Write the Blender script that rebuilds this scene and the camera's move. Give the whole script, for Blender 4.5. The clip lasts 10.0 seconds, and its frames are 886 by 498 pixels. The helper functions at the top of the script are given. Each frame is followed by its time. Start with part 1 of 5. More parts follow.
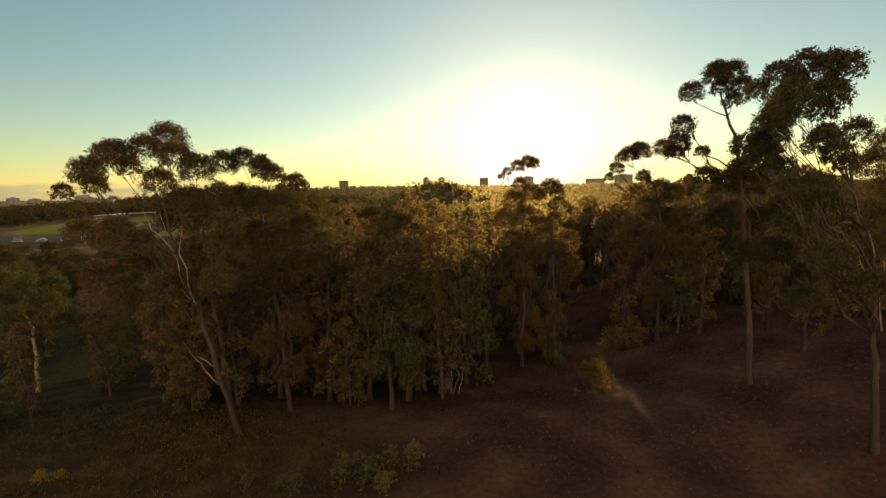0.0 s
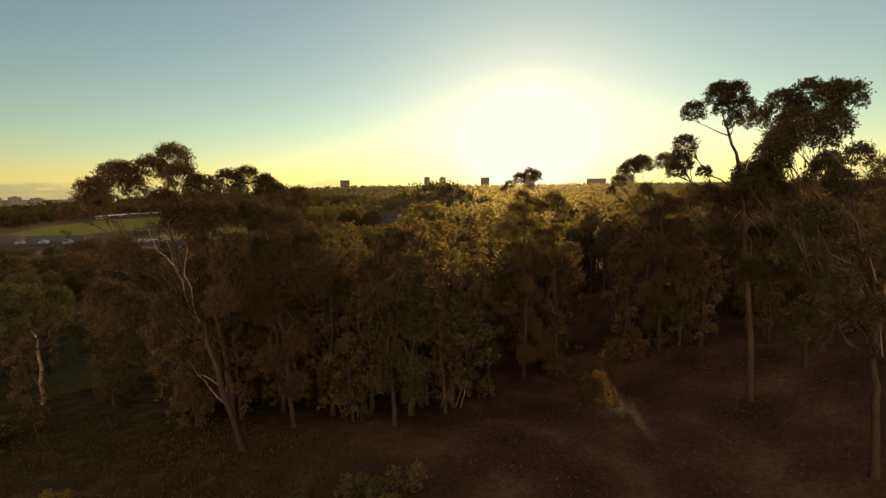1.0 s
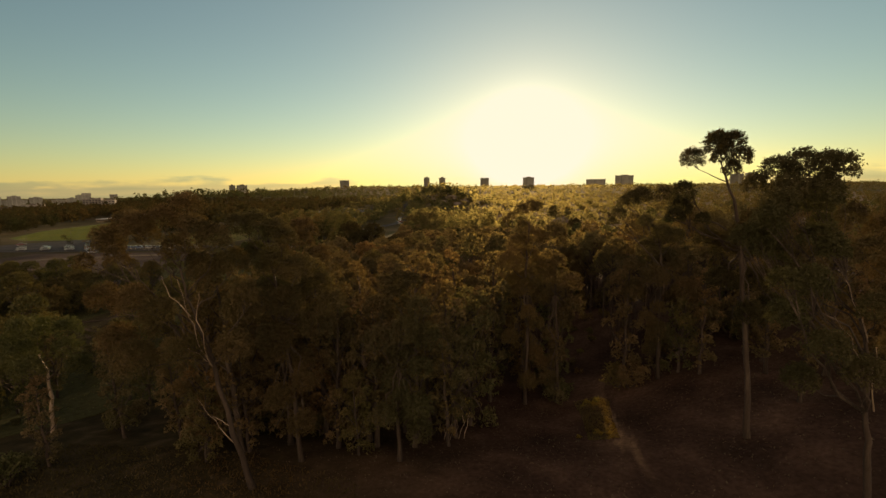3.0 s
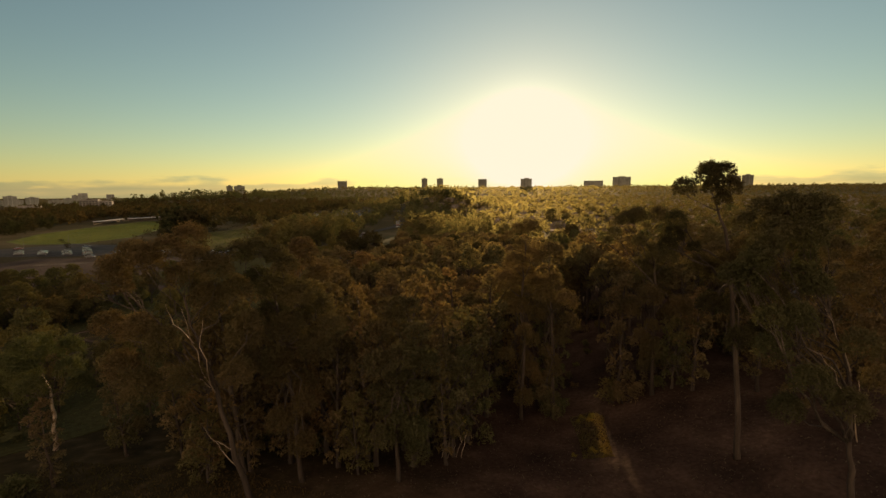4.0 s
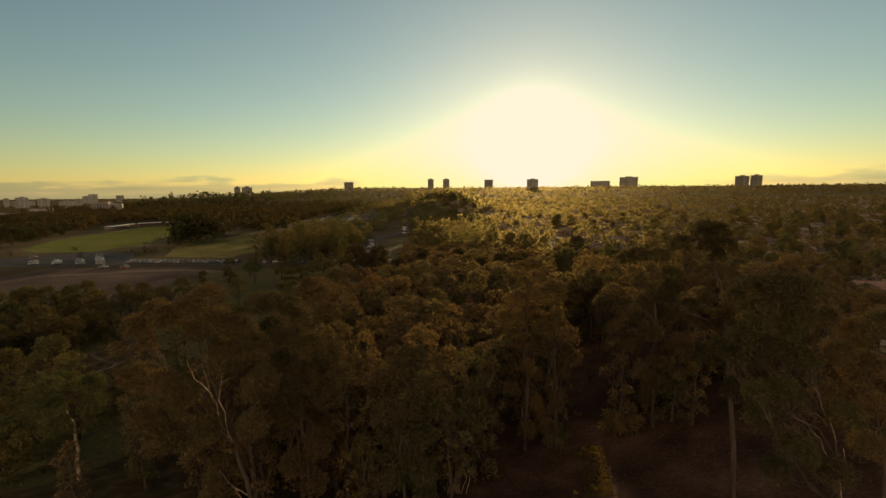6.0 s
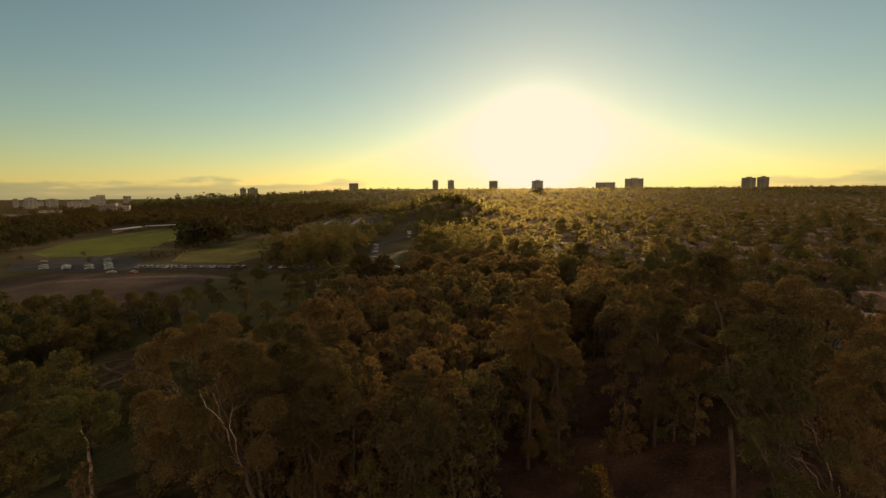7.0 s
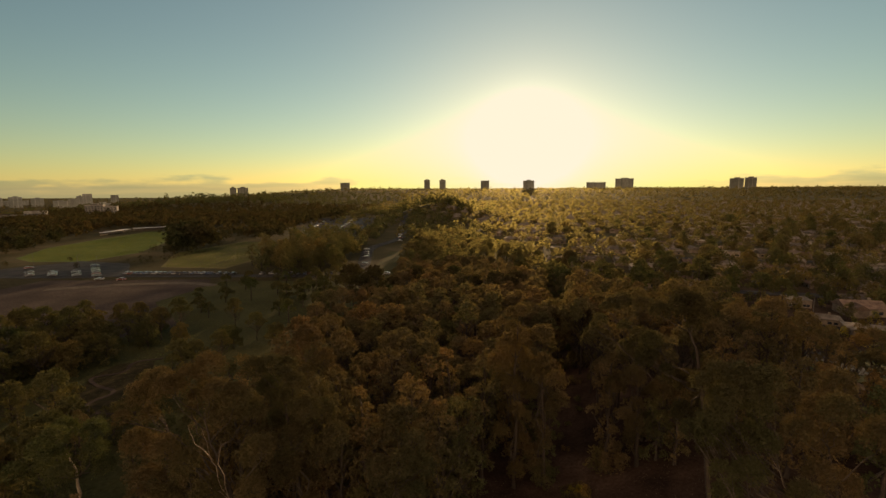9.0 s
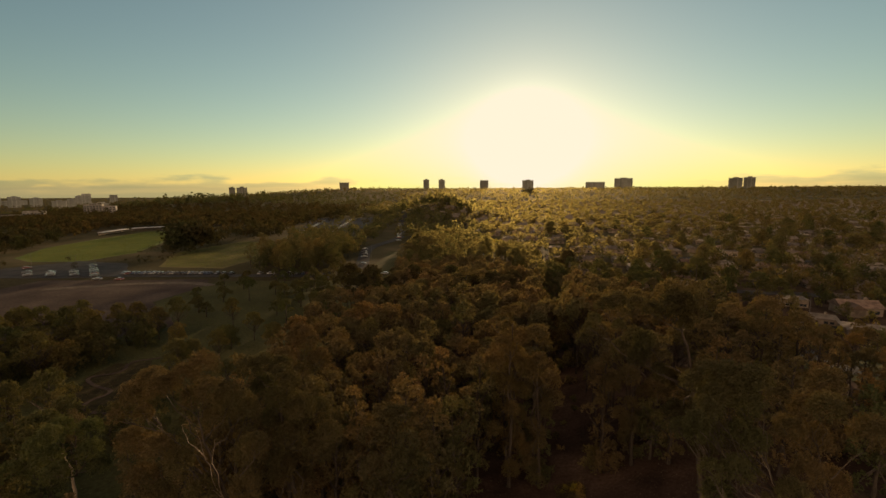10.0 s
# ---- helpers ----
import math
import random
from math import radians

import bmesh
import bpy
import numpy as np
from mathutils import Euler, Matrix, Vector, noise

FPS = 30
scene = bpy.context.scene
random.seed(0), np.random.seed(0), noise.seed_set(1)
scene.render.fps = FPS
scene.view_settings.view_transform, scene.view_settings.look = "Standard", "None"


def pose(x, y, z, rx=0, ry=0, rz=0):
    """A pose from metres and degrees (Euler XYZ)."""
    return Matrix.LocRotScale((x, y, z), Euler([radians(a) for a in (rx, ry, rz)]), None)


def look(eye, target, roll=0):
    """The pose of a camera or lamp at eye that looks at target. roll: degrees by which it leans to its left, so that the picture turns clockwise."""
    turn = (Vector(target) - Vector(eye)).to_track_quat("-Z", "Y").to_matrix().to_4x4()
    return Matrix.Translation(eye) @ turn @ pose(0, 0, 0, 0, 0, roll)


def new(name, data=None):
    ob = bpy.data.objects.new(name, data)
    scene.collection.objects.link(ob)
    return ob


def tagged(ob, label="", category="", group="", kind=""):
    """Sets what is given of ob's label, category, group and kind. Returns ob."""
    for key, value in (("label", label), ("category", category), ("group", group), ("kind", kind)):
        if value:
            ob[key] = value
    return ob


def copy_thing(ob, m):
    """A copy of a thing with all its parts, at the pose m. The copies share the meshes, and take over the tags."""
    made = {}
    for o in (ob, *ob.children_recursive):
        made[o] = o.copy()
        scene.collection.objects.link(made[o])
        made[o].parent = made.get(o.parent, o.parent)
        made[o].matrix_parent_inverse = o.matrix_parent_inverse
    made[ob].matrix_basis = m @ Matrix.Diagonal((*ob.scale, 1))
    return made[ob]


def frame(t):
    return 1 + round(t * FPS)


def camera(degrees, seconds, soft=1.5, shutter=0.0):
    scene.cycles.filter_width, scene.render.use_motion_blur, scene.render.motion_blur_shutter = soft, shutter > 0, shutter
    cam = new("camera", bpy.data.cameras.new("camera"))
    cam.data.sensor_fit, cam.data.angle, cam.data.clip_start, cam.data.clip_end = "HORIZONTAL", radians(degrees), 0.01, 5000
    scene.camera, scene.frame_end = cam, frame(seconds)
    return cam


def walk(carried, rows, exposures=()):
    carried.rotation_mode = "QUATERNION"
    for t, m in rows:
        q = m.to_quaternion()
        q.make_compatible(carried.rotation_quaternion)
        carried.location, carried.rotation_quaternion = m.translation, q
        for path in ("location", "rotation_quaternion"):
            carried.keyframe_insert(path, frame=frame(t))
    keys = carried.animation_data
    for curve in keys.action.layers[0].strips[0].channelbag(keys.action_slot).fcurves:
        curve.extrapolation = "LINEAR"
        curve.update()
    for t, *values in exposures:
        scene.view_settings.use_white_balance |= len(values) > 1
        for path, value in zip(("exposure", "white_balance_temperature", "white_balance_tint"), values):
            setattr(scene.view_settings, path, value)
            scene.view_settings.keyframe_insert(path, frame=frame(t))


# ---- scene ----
cam = camera(88.5, 10.0, soft=1.5)
PATH = [
    (0, (0.635, 1.68, 25.24), (0.637, 3.663, 24.977), -0.8),
    (0.5, (0.56, 1.662, 26.08), (0.56, 3.645, 25.817), -0.8),
    (1, (0.477, 1.686, 26.989), (0.475, 3.668, 26.724), -0.7),
    (1.5, (0.352, 1.696, 27.933), (0.349, 3.679, 27.666), -0.6),
    (2, (0.212, 1.628, 28.888), (0.208, 3.61, 28.621), -0.6),
    (2.5, (0.063, 1.54, 29.775), (0.06, 3.523, 29.513), -0.5),
    (3.8, (-0.009, 0.608, 33.314), (0.001, 2.589, 33.038), -0.6),
    (4, (-0.007, 0.544, 33.715), (0.004, 2.526, 33.451), -0.4),
    (4.5, (0.007, 0.097, 35.141), (0.015, 2.079, 34.876), -0.5),
    (5, (0.041, -0.22, 36.477), (0.043, 1.762, 36.213), -0.4),
    (5.5, (0.046, -0.453, 37.801), (0.044, 1.53, 37.537), -0.4),
    (6.8, (0.109, -1.311, 41.967), (0.071, 0.671, 41.699), -0.5),
    (7, (0.072, -1.431, 42.528), (0.036, 0.551, 42.266), -0.4),
    (7.5, (0.299, -1.819, 44.183), (0.278, 0.164, 43.919), -0.4),
    (8, (0.529, -1.923, 45.392), (0.529, 0.06, 45.126), -0.4),
    (8.5, (0.648, -1.974, 46.234), (0.658, 0.008, 45.967), -0.3),
    (9, (0.801, -2.034, 46.537), (0.801, -0.052, 46.27), -0.3),
    (9.5, (1.09, -2.145, 46.581), (1.084, -0.163, 46.313), -0.4),
    (10, (1.435, -2.249, 46.566), (1.438, -0.267, 46.298), -0.3),
]
walk(cam, [(t, look(eye, target, roll)) for t, eye, target, roll in PATH],
     [(0, 1.17, 7700, 19), (1, 0.98, 7700, 19), (2.5, 0.75, 7700, 19), (4, 0.66, 7700, 19), (10, 0.64, 7700, 19)])

from mathutils.geometry import delaunay_2d_cdt

# ---- world, sun and exposure ----
SUN_AZ, SUN_EL = radians(10.4), radians(4.9)
SUN_WAY = Vector((math.sin(SUN_AZ) * math.cos(SUN_EL), math.cos(SUN_AZ) * math.cos(SUN_EL), math.sin(SUN_EL)))


def link(tree, a, b):
    tree.links.new(a, b)


def nodes_of(name):
    m = bpy.data.materials.new(name)
    m.use_nodes = True
    nt = m.node_tree
    nt.nodes.clear()
    return m, nt, nt.nodes.new("ShaderNodeOutputMaterial")


def noise_node(nt, where, scale, detail=4.0, stretch=None):
    n = nt.nodes.new("ShaderNodeTexNoise")
    n.inputs["Scale"].default_value, n.inputs["Detail"].default_value = scale, detail
    if stretch:
        mp = nt.nodes.new("ShaderNodeMapping")
        mp.inputs["Scale"].default_value = stretch
        link(nt, where, mp.inputs["Vector"])
        where = mp.outputs[0]
    link(nt, where, n.inputs["Vector"])
    return n.outputs["Fac"]


def ramp(nt, fac, stops):
    r = nt.nodes.new("ShaderNodeValToRGB")
    e = r.color_ramp.elements
    e[0].position, e[0].color = stops[0][0], (*stops[0][1], 1)
    e[1].position, e[1].color = stops[-1][0], (*stops[-1][1], 1)
    for pos, col in stops[1:-1]:
        e.new(pos).color = (*col, 1)
    link(nt, fac, r.inputs["Fac"])
    return r.outputs["Color"]


def mix(nt, fac, a, b, kind="MIX"):
    m = nt.nodes.new("ShaderNodeMix")
    m.data_type, m.blend_type = "RGBA", kind
    if isinstance(fac, float):
        m.inputs["Factor"].default_value = fac
    else:
        link(nt, fac, m.inputs["Factor"])
    for sock, v in ((m.inputs[6], a), (m.inputs[7], b)):
        if isinstance(v, tuple):
            sock.default_value = (*v, 1)
        else:
            link(nt, v, sock)
    return m.outputs[2]


def make_world():
    world = bpy.data.worlds.new("evening_sky")
    scene.world = world
    world.use_nodes = True
    nt = world.node_tree
    nt.nodes.clear()
    out = nt.nodes.new("ShaderNodeOutputWorld")
    sky = nt.nodes.new("ShaderNodeTexSky")
    sky.sky_type = "NISHITA"
    sky.sun_disc = False
    sky.sun_elevation, sky.sun_rotation = SUN_EL, SUN_AZ
    sky.altitude, sky.air_density, sky.dust_density, sky.ozone_density = 60, 1.0, 0.2, 2.0
    def vec(op, x, y):
        n = nt.nodes.new("ShaderNodeVectorMath")
        n.operation = op
        for sock, v in ((n.inputs[0], x), (n.inputs["Scale"] if op == "SCALE" else n.inputs[1], y)):
            if isinstance(v, (tuple, float, Vector)):
                sock.default_value = v
            else:
                link(nt, v, sock)
        return n.outputs["Value"] if op == "DOT_PRODUCT" else n.outputs["Vector"]

    colour = vec("MULTIPLY", sky.outputs[0], tuple(SKY_STRENGTH * c for c in SKY_TINT))
    # the aureole that dusty evening air spreads round the sun
    coord = nt.nodes.new("ShaderNodeTexCoord")
    front = nt.nodes.new("ShaderNodeMath")
    front.operation = "MAXIMUM"
    front.inputs[1].default_value = 0.0
    link(nt, vec("DOT_PRODUCT", coord.outputs["Generated"], SUN_WAY), front.inputs[0])
    for power, tint in AUREOLE:
        p = nt.nodes.new("ShaderNodeMath")
        p.operation = "POWER"
        p.inputs[1].default_value = power
        link(nt, front.outputs[0], p.inputs[0])
        colour = vec("ADD", colour, vec("SCALE", tint, p.outputs[0]))
    # pale haze low in the sky, all round
    low = nt.nodes.new("ShaderNodeMath")
    low.operation = "SUBTRACT"
    low.use_clamp = True
    low.inputs[0].default_value = 1.0
    height = nt.nodes.new("ShaderNodeSeparateXYZ")
    link(nt, coord.outputs["Generated"], height.inputs[0])
    link(nt, height.outputs["Z"], low.inputs[1])
    p = nt.nodes.new("ShaderNodeMath")
    p.operation = "POWER"
    p.inputs[1].default_value = HAZE[0]
    link(nt, low.outputs[0], p.inputs[0])
    colour = vec("ADD", colour, vec("SCALE", HAZE[1], p.outputs[0]))
    # thin cloud banks lie low over the far land
    drift = nt.nodes.new("ShaderNodeMapping")
    drift.inputs["Scale"].default_value = (2.2, 2.2, 46)
    link(nt, coord.outputs["Generated"], drift.inputs["Vector"])
    streak = noise_node(nt, drift.outputs[0], 2.2, 5)
    bank = nt.nodes.new("ShaderNodeMapRange")
    bank.interpolation_type = "SMOOTHSTEP"
    bank.inputs["From Min"].default_value, bank.inputs["From Max"].default_value = 0.063, 0.033
    edge = nt.nodes.new("ShaderNodeMath")
    edge.operation = "MULTIPLY_ADD"
    edge.inputs[1].default_value = 0.07
    roll = nt.nodes.new("ShaderNodeMapping")
    roll.inputs["Scale"].default_value = (5, 5, 26)
    link(nt, coord.outputs["Generated"], roll.inputs["Vector"])
    link(nt, noise_node(nt, roll.outputs[0], 2.0, 6), edge.inputs[0])
    link(nt, height.outputs["Z"], edge.inputs[2])
    link(nt, edge.outputs[0], bank.inputs["Value"])
    both = nt.nodes.new("ShaderNodeMath")
    both.operation = "MULTIPLY"
    link(nt, streak, both.inputs[0])
    link(nt, bank.outputs[0], both.inputs[1])
    thin = ramp(nt, both.outputs[0], ((0.08, (1.0, 1.0, 1.0)), (0.30, (0.66, 0.76, 0.97)), (0.60, (0.52, 0.65, 0.90))))
    colour = vec("MULTIPLY", colour, thin)
    colour = vec("MINIMUM", colour, SKY_MOST)
    # an added rosy fill on the unseen sky behind the camera lifts shaded sides
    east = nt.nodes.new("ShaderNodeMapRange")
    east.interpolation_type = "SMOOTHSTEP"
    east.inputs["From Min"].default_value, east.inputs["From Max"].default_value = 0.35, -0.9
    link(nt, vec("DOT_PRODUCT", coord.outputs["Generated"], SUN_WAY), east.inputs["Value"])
    colour = vec("ADD", colour, vec("SCALE", EAST_FILL, east.outputs[0]))
    back = nt.nodes.new("ShaderNodeBackground")
    link(nt, colour, back.inputs["Color"])
    link(nt, back.outputs[0], out.inputs["Surface"])


SKY_STRENGTH, SKY_TINT, SKY_MOST = 0.096, (0.88, 0.98, 0.86), (0.60, 0.60, 0.51)
HAZE = (36, (0.050, 0.063, 0.054))
AUREOLE = ((3, (0.035, 0.035, 0.020)), (22, (0.056, 0.056, 0.050)), (300, (0.52, 0.49, 0.38)))
EAST_FILL = (0.66, 0.41, 0.235)
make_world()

lamp = bpy.data.lights.new("sun", "SUN")
lamp.energy, lamp.angle, lamp.color = 3.3, radians(0.53), (1.0, 0.71, 0.39)
sun = new("sun", lamp)
sun.matrix_world = look(SUN_WAY * 100, (0, 0, 0))


# ---- materials ----
def surface(name, dark, mid, light, coarse, fine, rough=0.9, bump=0.3, stretch=None, world_space=False, metal=0.0, vary=0.25, spec=0.3):
    """A rough everyday surface: coarse stains, fine grain, relief, and a little difference from thing to thing."""
    m, nt, out = nodes_of(name)
    if world_space:
        where = nt.nodes.new("ShaderNodeNewGeometry").outputs["Position"]
    else:
        where = nt.nodes.new("ShaderNodeTexCoord").outputs["Object"]
    a = noise_node(nt, where, coarse, 5, stretch)
    b = noise_node(nt, where, fine, 6, stretch)
    col = ramp(nt, a, ((0.3, dark), (0.5, mid), (0.72, light)))
    grain = ramp(nt, b, ((0.3, (0.62, 0.6, 0.58)), (0.7, (1.25, 1.25, 1.25))))
    col = mix(nt, 0.8, col, grain, "MULTIPLY")
    if vary and not world_space:
        info = nt.nodes.new("ShaderNodeObjectInfo")
        tone = ramp(nt, info.outputs["Random"], ((0.0, (1 - vary,) * 3), (1.0, (1 + vary,) * 3)))
        col = mix(nt, 1.0, col, tone, "MULTIPLY")
    p = nt.nodes.new("ShaderNodeBsdfPrincipled")
    link(nt, col, p.inputs["Base Color"])
    p.inputs["Roughness"].default_value, p.inputs["Metallic"].default_value = rough, metal
    p.inputs["Specular IOR Level"].default_value = spec
    if bump:
        bn = nt.nodes.new("ShaderNodeBump")
        bn.inputs["Strength"].default_value, bn.inputs["Distance"].default_value = bump, 0.08
        link(nt, b, bn.inputs["Height"])
        link(nt, bn.outputs[0], p.inputs["Normal"])
    link(nt, p.outputs[0], out.inputs["Surface"])
    return m


def foliage(name, low, high, glow, through_light=0.38, sheen=0.03, forward=(0.115, 0.088, 0.028)):
    """Leaves: diffuse and translucent, with a waxy sheen, each spray of its own tone."""
    m, nt, out = nodes_of(name)
    geo = nt.nodes.new("ShaderNodeNewGeometry")
    info = nt.nodes.new("ShaderNodeObjectInfo")
    where = nt.nodes.new("ShaderNodeTexCoord").outputs["Object"]
    patch = noise_node(nt, where, 0.35, 3)
    stand = noise_node(nt, geo.outputs["Position"], 0.06, 2)
    col = ramp(nt, geo.outputs["Random Per Island"], ((0.0, low), (1.0, high)))
    col = mix(nt, 0.7, col, ramp(nt, patch, ((0.3, (0.6, 0.65, 0.6)), (0.7, (1.35, 1.3, 1.2)))), "MULTIPLY")
    col = mix(nt, 1.0, col, ramp(nt, info.outputs["Random"], ((0.0, (0.75, 0.85, 0.8)), (0.5, (1.0, 1.0, 1.0)), (1.0, (1.2, 1.10, 0.9)))), "MULTIPLY")
    col = mix(nt, 0.85, col, ramp(nt, stand, ((0.32, (0.80, 0.98, 0.85)), (0.5, (1.0, 1.0, 1.0)), (0.68, (1.22, 1.0, 0.92)))), "MULTIPLY")
    warm = mix(nt, 1.0, col, glow, "MULTIPLY")
    d = nt.nodes.new("ShaderNodeBsdfDiffuse")
    link(nt, col, d.inputs["Color"])
    t = nt.nodes.new("ShaderNodeBsdfTranslucent")
    link(nt, warm, t.inputs["Color"])
    s = nt.nodes.new("ShaderNodeMixShader")
    s.inputs[0].default_value = through_light
    link(nt, d.outputs[0], s.inputs[1])
    link(nt, t.outputs[0], s.inputs[2])
    # light that passes on through thin leaves, mostly straight ahead
    f = nt.nodes.new("ShaderNodeBsdfRefraction")
    f.inputs["IOR"].default_value, f.inputs["Roughness"].default_value = 1.3, 1.0
    f.inputs["Color"].default_value = (*forward, 1)
    s1 = nt.nodes.new("ShaderNodeMixShader")
    s1.inputs[0].default_value = 0.2
    link(nt, s.outputs[0], s1.inputs[1])
    link(nt, f.outputs[0], s1.inputs[2])
    g = nt.nodes.new("ShaderNodeBsdfAnisotropic")
    g.inputs["Roughness"].default_value = 0.5
    g.inputs["Color"].default_value = (0.9, 0.9, 0.85, 1)
    s2 = nt.nodes.new("ShaderNodeMixShader")
    s2.inputs[0].default_value = sheen
    link(nt, s1.outputs[0], s2.inputs[1])
    link(nt, g.outputs[0], s2.inputs[2])
    link(nt, s2.outputs[0], out.inputs["Surface"])
    return m


GUM_LEAF = foliage("gum_leaves", (0.105, 0.085, 0.047), (0.172, 0.136, 0.075), (1.24, 1.12, 0.60), 0.24, 0.008, (0.098, 0.078, 0.026))
TALL_GUM_LEAF = foliage("tall_gum_leaves", (0.082, 0.066, 0.037), (0.136, 0.105, 0.056), (1.2, 1.12, 0.55), 0.22, 0.008, (0.032, 0.028, 0.011))
GREEN_LEAF = foliage("broad_leaves", (0.080, 0.079, 0.039), (0.135, 0.126, 0.058), (1.30, 1.2, 0.55), 0.24, 0.008, (0.070, 0.062, 0.022))
# leaf yellow that stands in for sunlight on bushes, saplings and small trees
SUN_YELLOW_LEAF = foliage("sun_yellow_leaves", (0.19, 0.165, 0.045), (0.30, 0.25, 0.065), (1.35, 1.25, 0.7), 0.45, 0.01, (0.18, 0.155, 0.045))
FAR_LEAF = foliage("far_leaves", (0.110, 0.098, 0.050), (0.15, 0.128, 0.062), (1.4, 1.25, 0.6), 0.14, 0.0, (0.13, 0.118, 0.042))
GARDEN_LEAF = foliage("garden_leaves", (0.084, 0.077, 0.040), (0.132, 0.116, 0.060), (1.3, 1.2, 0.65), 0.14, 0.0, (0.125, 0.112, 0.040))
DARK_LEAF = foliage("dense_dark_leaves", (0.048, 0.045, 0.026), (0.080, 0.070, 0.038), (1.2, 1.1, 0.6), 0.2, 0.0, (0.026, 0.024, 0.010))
BARK = surface("gum_bark", (0.08, 0.052, 0.034), (0.165, 0.114, 0.076), (0.33, 0.25, 0.175), 0.9, 7.0, 0.75, 0.5, (1.0, 1.0, 0.22))
GRASS_LEAF = foliage("grass_blades", (0.065, 0.088, 0.022), (0.11, 0.13, 0.034), (1.4, 1.5, 0.6), 0.4)
STRAW = foliage("straw", (0.055, 0.042, 0.026), (0.10, 0.074, 0.042), (1.2, 1.0, 0.7), 0.35)
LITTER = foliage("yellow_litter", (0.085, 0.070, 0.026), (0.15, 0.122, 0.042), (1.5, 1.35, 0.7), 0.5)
PEELED_BARK = surface("peeled_bark", (0.16, 0.12, 0.08), (0.27, 0.21, 0.145), (0.40, 0.32, 0.235), 0.9, 6.0, 0.6, 0.3, (1.0, 1.0, 0.2))
# trunk bark, darkened to put the grove's shade into its colour
SHADED_STRINGY_BARK = surface("shaded_stringy_bark", (0.030, 0.022, 0.016), (0.052, 0.039, 0.029), (0.10, 0.077, 0.056), 0.8, 8.0, 0.9, 0.7, (1.0, 1.0, 0.15))
DARK_BARK = surface("dark_bark", (0.036, 0.028, 0.021), (0.062, 0.048, 0.036), (0.11, 0.085, 0.064), 1.4, 9.0, 0.9, 0.7, (1.0, 1.0, 0.25))
EARTH = surface("dry_ground", (0.029, 0.0195, 0.0145), (0.050, 0.033, 0.024), (0.090, 0.060, 0.042), 0.16, 2.2, 0.98, 0.8, None, True, spec=0.03)


def add_scrub(m):
    """Past the grove the same sheet of ground carries dark scrub and gardens."""
    nt = m.node_tree
    shader = next(n for n in nt.nodes if n.type == "BSDF_PRINCIPLED")
    soil = shader.inputs["Base Color"].links[0].from_socket
    where = nt.nodes.new("ShaderNodeNewGeometry").outputs["Position"]
    parts = nt.nodes.new("ShaderNodeSeparateXYZ")
    link(nt, where, parts.inputs[0])
    far = nt.nodes.new("ShaderNodeMapRange")
    far.inputs["From Min"].default_value, far.inputs["From Max"].default_value = 150, 320
    link(nt, parts.outputs["Y"], far.inputs["Value"])
    scrub = ramp(nt, noise_node(nt, where, 0.02, 8), ((0.35, (0.045, 0.042, 0.02)), (0.55, (0.075, 0.066, 0.033)), (0.7, (0.12, 0.10, 0.06))))
    # low weeds cover the western side of the clearing, toned darker for its shade
    west = nt.nodes.new("ShaderNodeMapRange")
    west.inputs["From Min"].default_value, west.inputs["From Max"].default_value = 6, -22
    west.inputs["To Max"].default_value = 0.8
    link(nt, parts.outputs["X"], west.inputs["Value"])
    weeds = ramp(nt, noise_node(nt, where, 0.5, 8), ((0.35, (0.020, 0.020, 0.010)), (0.55, (0.036, 0.034, 0.016)), (0.72, (0.075, 0.060, 0.034))))
    soil = mix(nt, west.outputs[0], soil, weeds)
    link(nt, mix(nt, far.outputs[0], soil, scrub), shader.inputs["Base Color"])


add_scrub(EARTH)
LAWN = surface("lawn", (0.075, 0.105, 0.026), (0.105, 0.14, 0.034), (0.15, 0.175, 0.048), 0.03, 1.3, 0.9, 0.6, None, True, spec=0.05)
# darker copy of the lawn, with shade put into its colour
SHADE_TONED_LAWN = surface("shade_toned_lawn", (0.036, 0.040, 0.016), (0.056, 0.058, 0.024), (0.085, 0.082, 0.034), 0.03, 1.3, 0.95, 0.6, None, True, spec=0.05)
DRY_GRASS = surface("dry_grass", (0.075, 0.076, 0.028), (0.115, 0.108, 0.042), (0.175, 0.148, 0.06), 0.04, 1.5, 0.95, 0.6, None, True, spec=0.05)
DIRT = surface("bare_dirt", (0.042, 0.032, 0.027), (0.064, 0.049, 0.040), (0.10, 0.078, 0.062), 0.05, 1.1, 0.95, 0.5, None, True, spec=0.05)
ASPHALT = surface("asphalt", (0.03, 0.03, 0.031), (0.045, 0.044, 0.043), (0.066, 0.063, 0.06), 0.15, 5.0, 0.75, 0.2, None, True, spec=0.05)
PATH_SAND = surface("path_sand", (0.075, 0.064, 0.050), (0.108, 0.092, 0.072), (0.15, 0.127, 0.098), 0.3, 4.0, 0.95, 0.4, None, True, spec=0.05)
STUCCO = surface("stucco", (0.14, 0.113, 0.086), (0.20, 0.163, 0.124), (0.28, 0.23, 0.175), 0.4, 6.0, 0.9, 0.2, vary=0.35)
ROOF_GREY = surface("grey_shingles", (0.078, 0.067, 0.057), (0.122, 0.105, 0.088), (0.185, 0.158, 0.13), 0.5, 5.0, 0.95, 0.4, vary=0.45, spec=0.1)
ROOF_CLAY = surface("clay_tiles", (0.09, 0.064, 0.050), (0.135, 0.096, 0.074), (0.185, 0.136, 0.104), 0.5, 6.0, 0.95, 0.5, vary=0.35, spec=0.1)
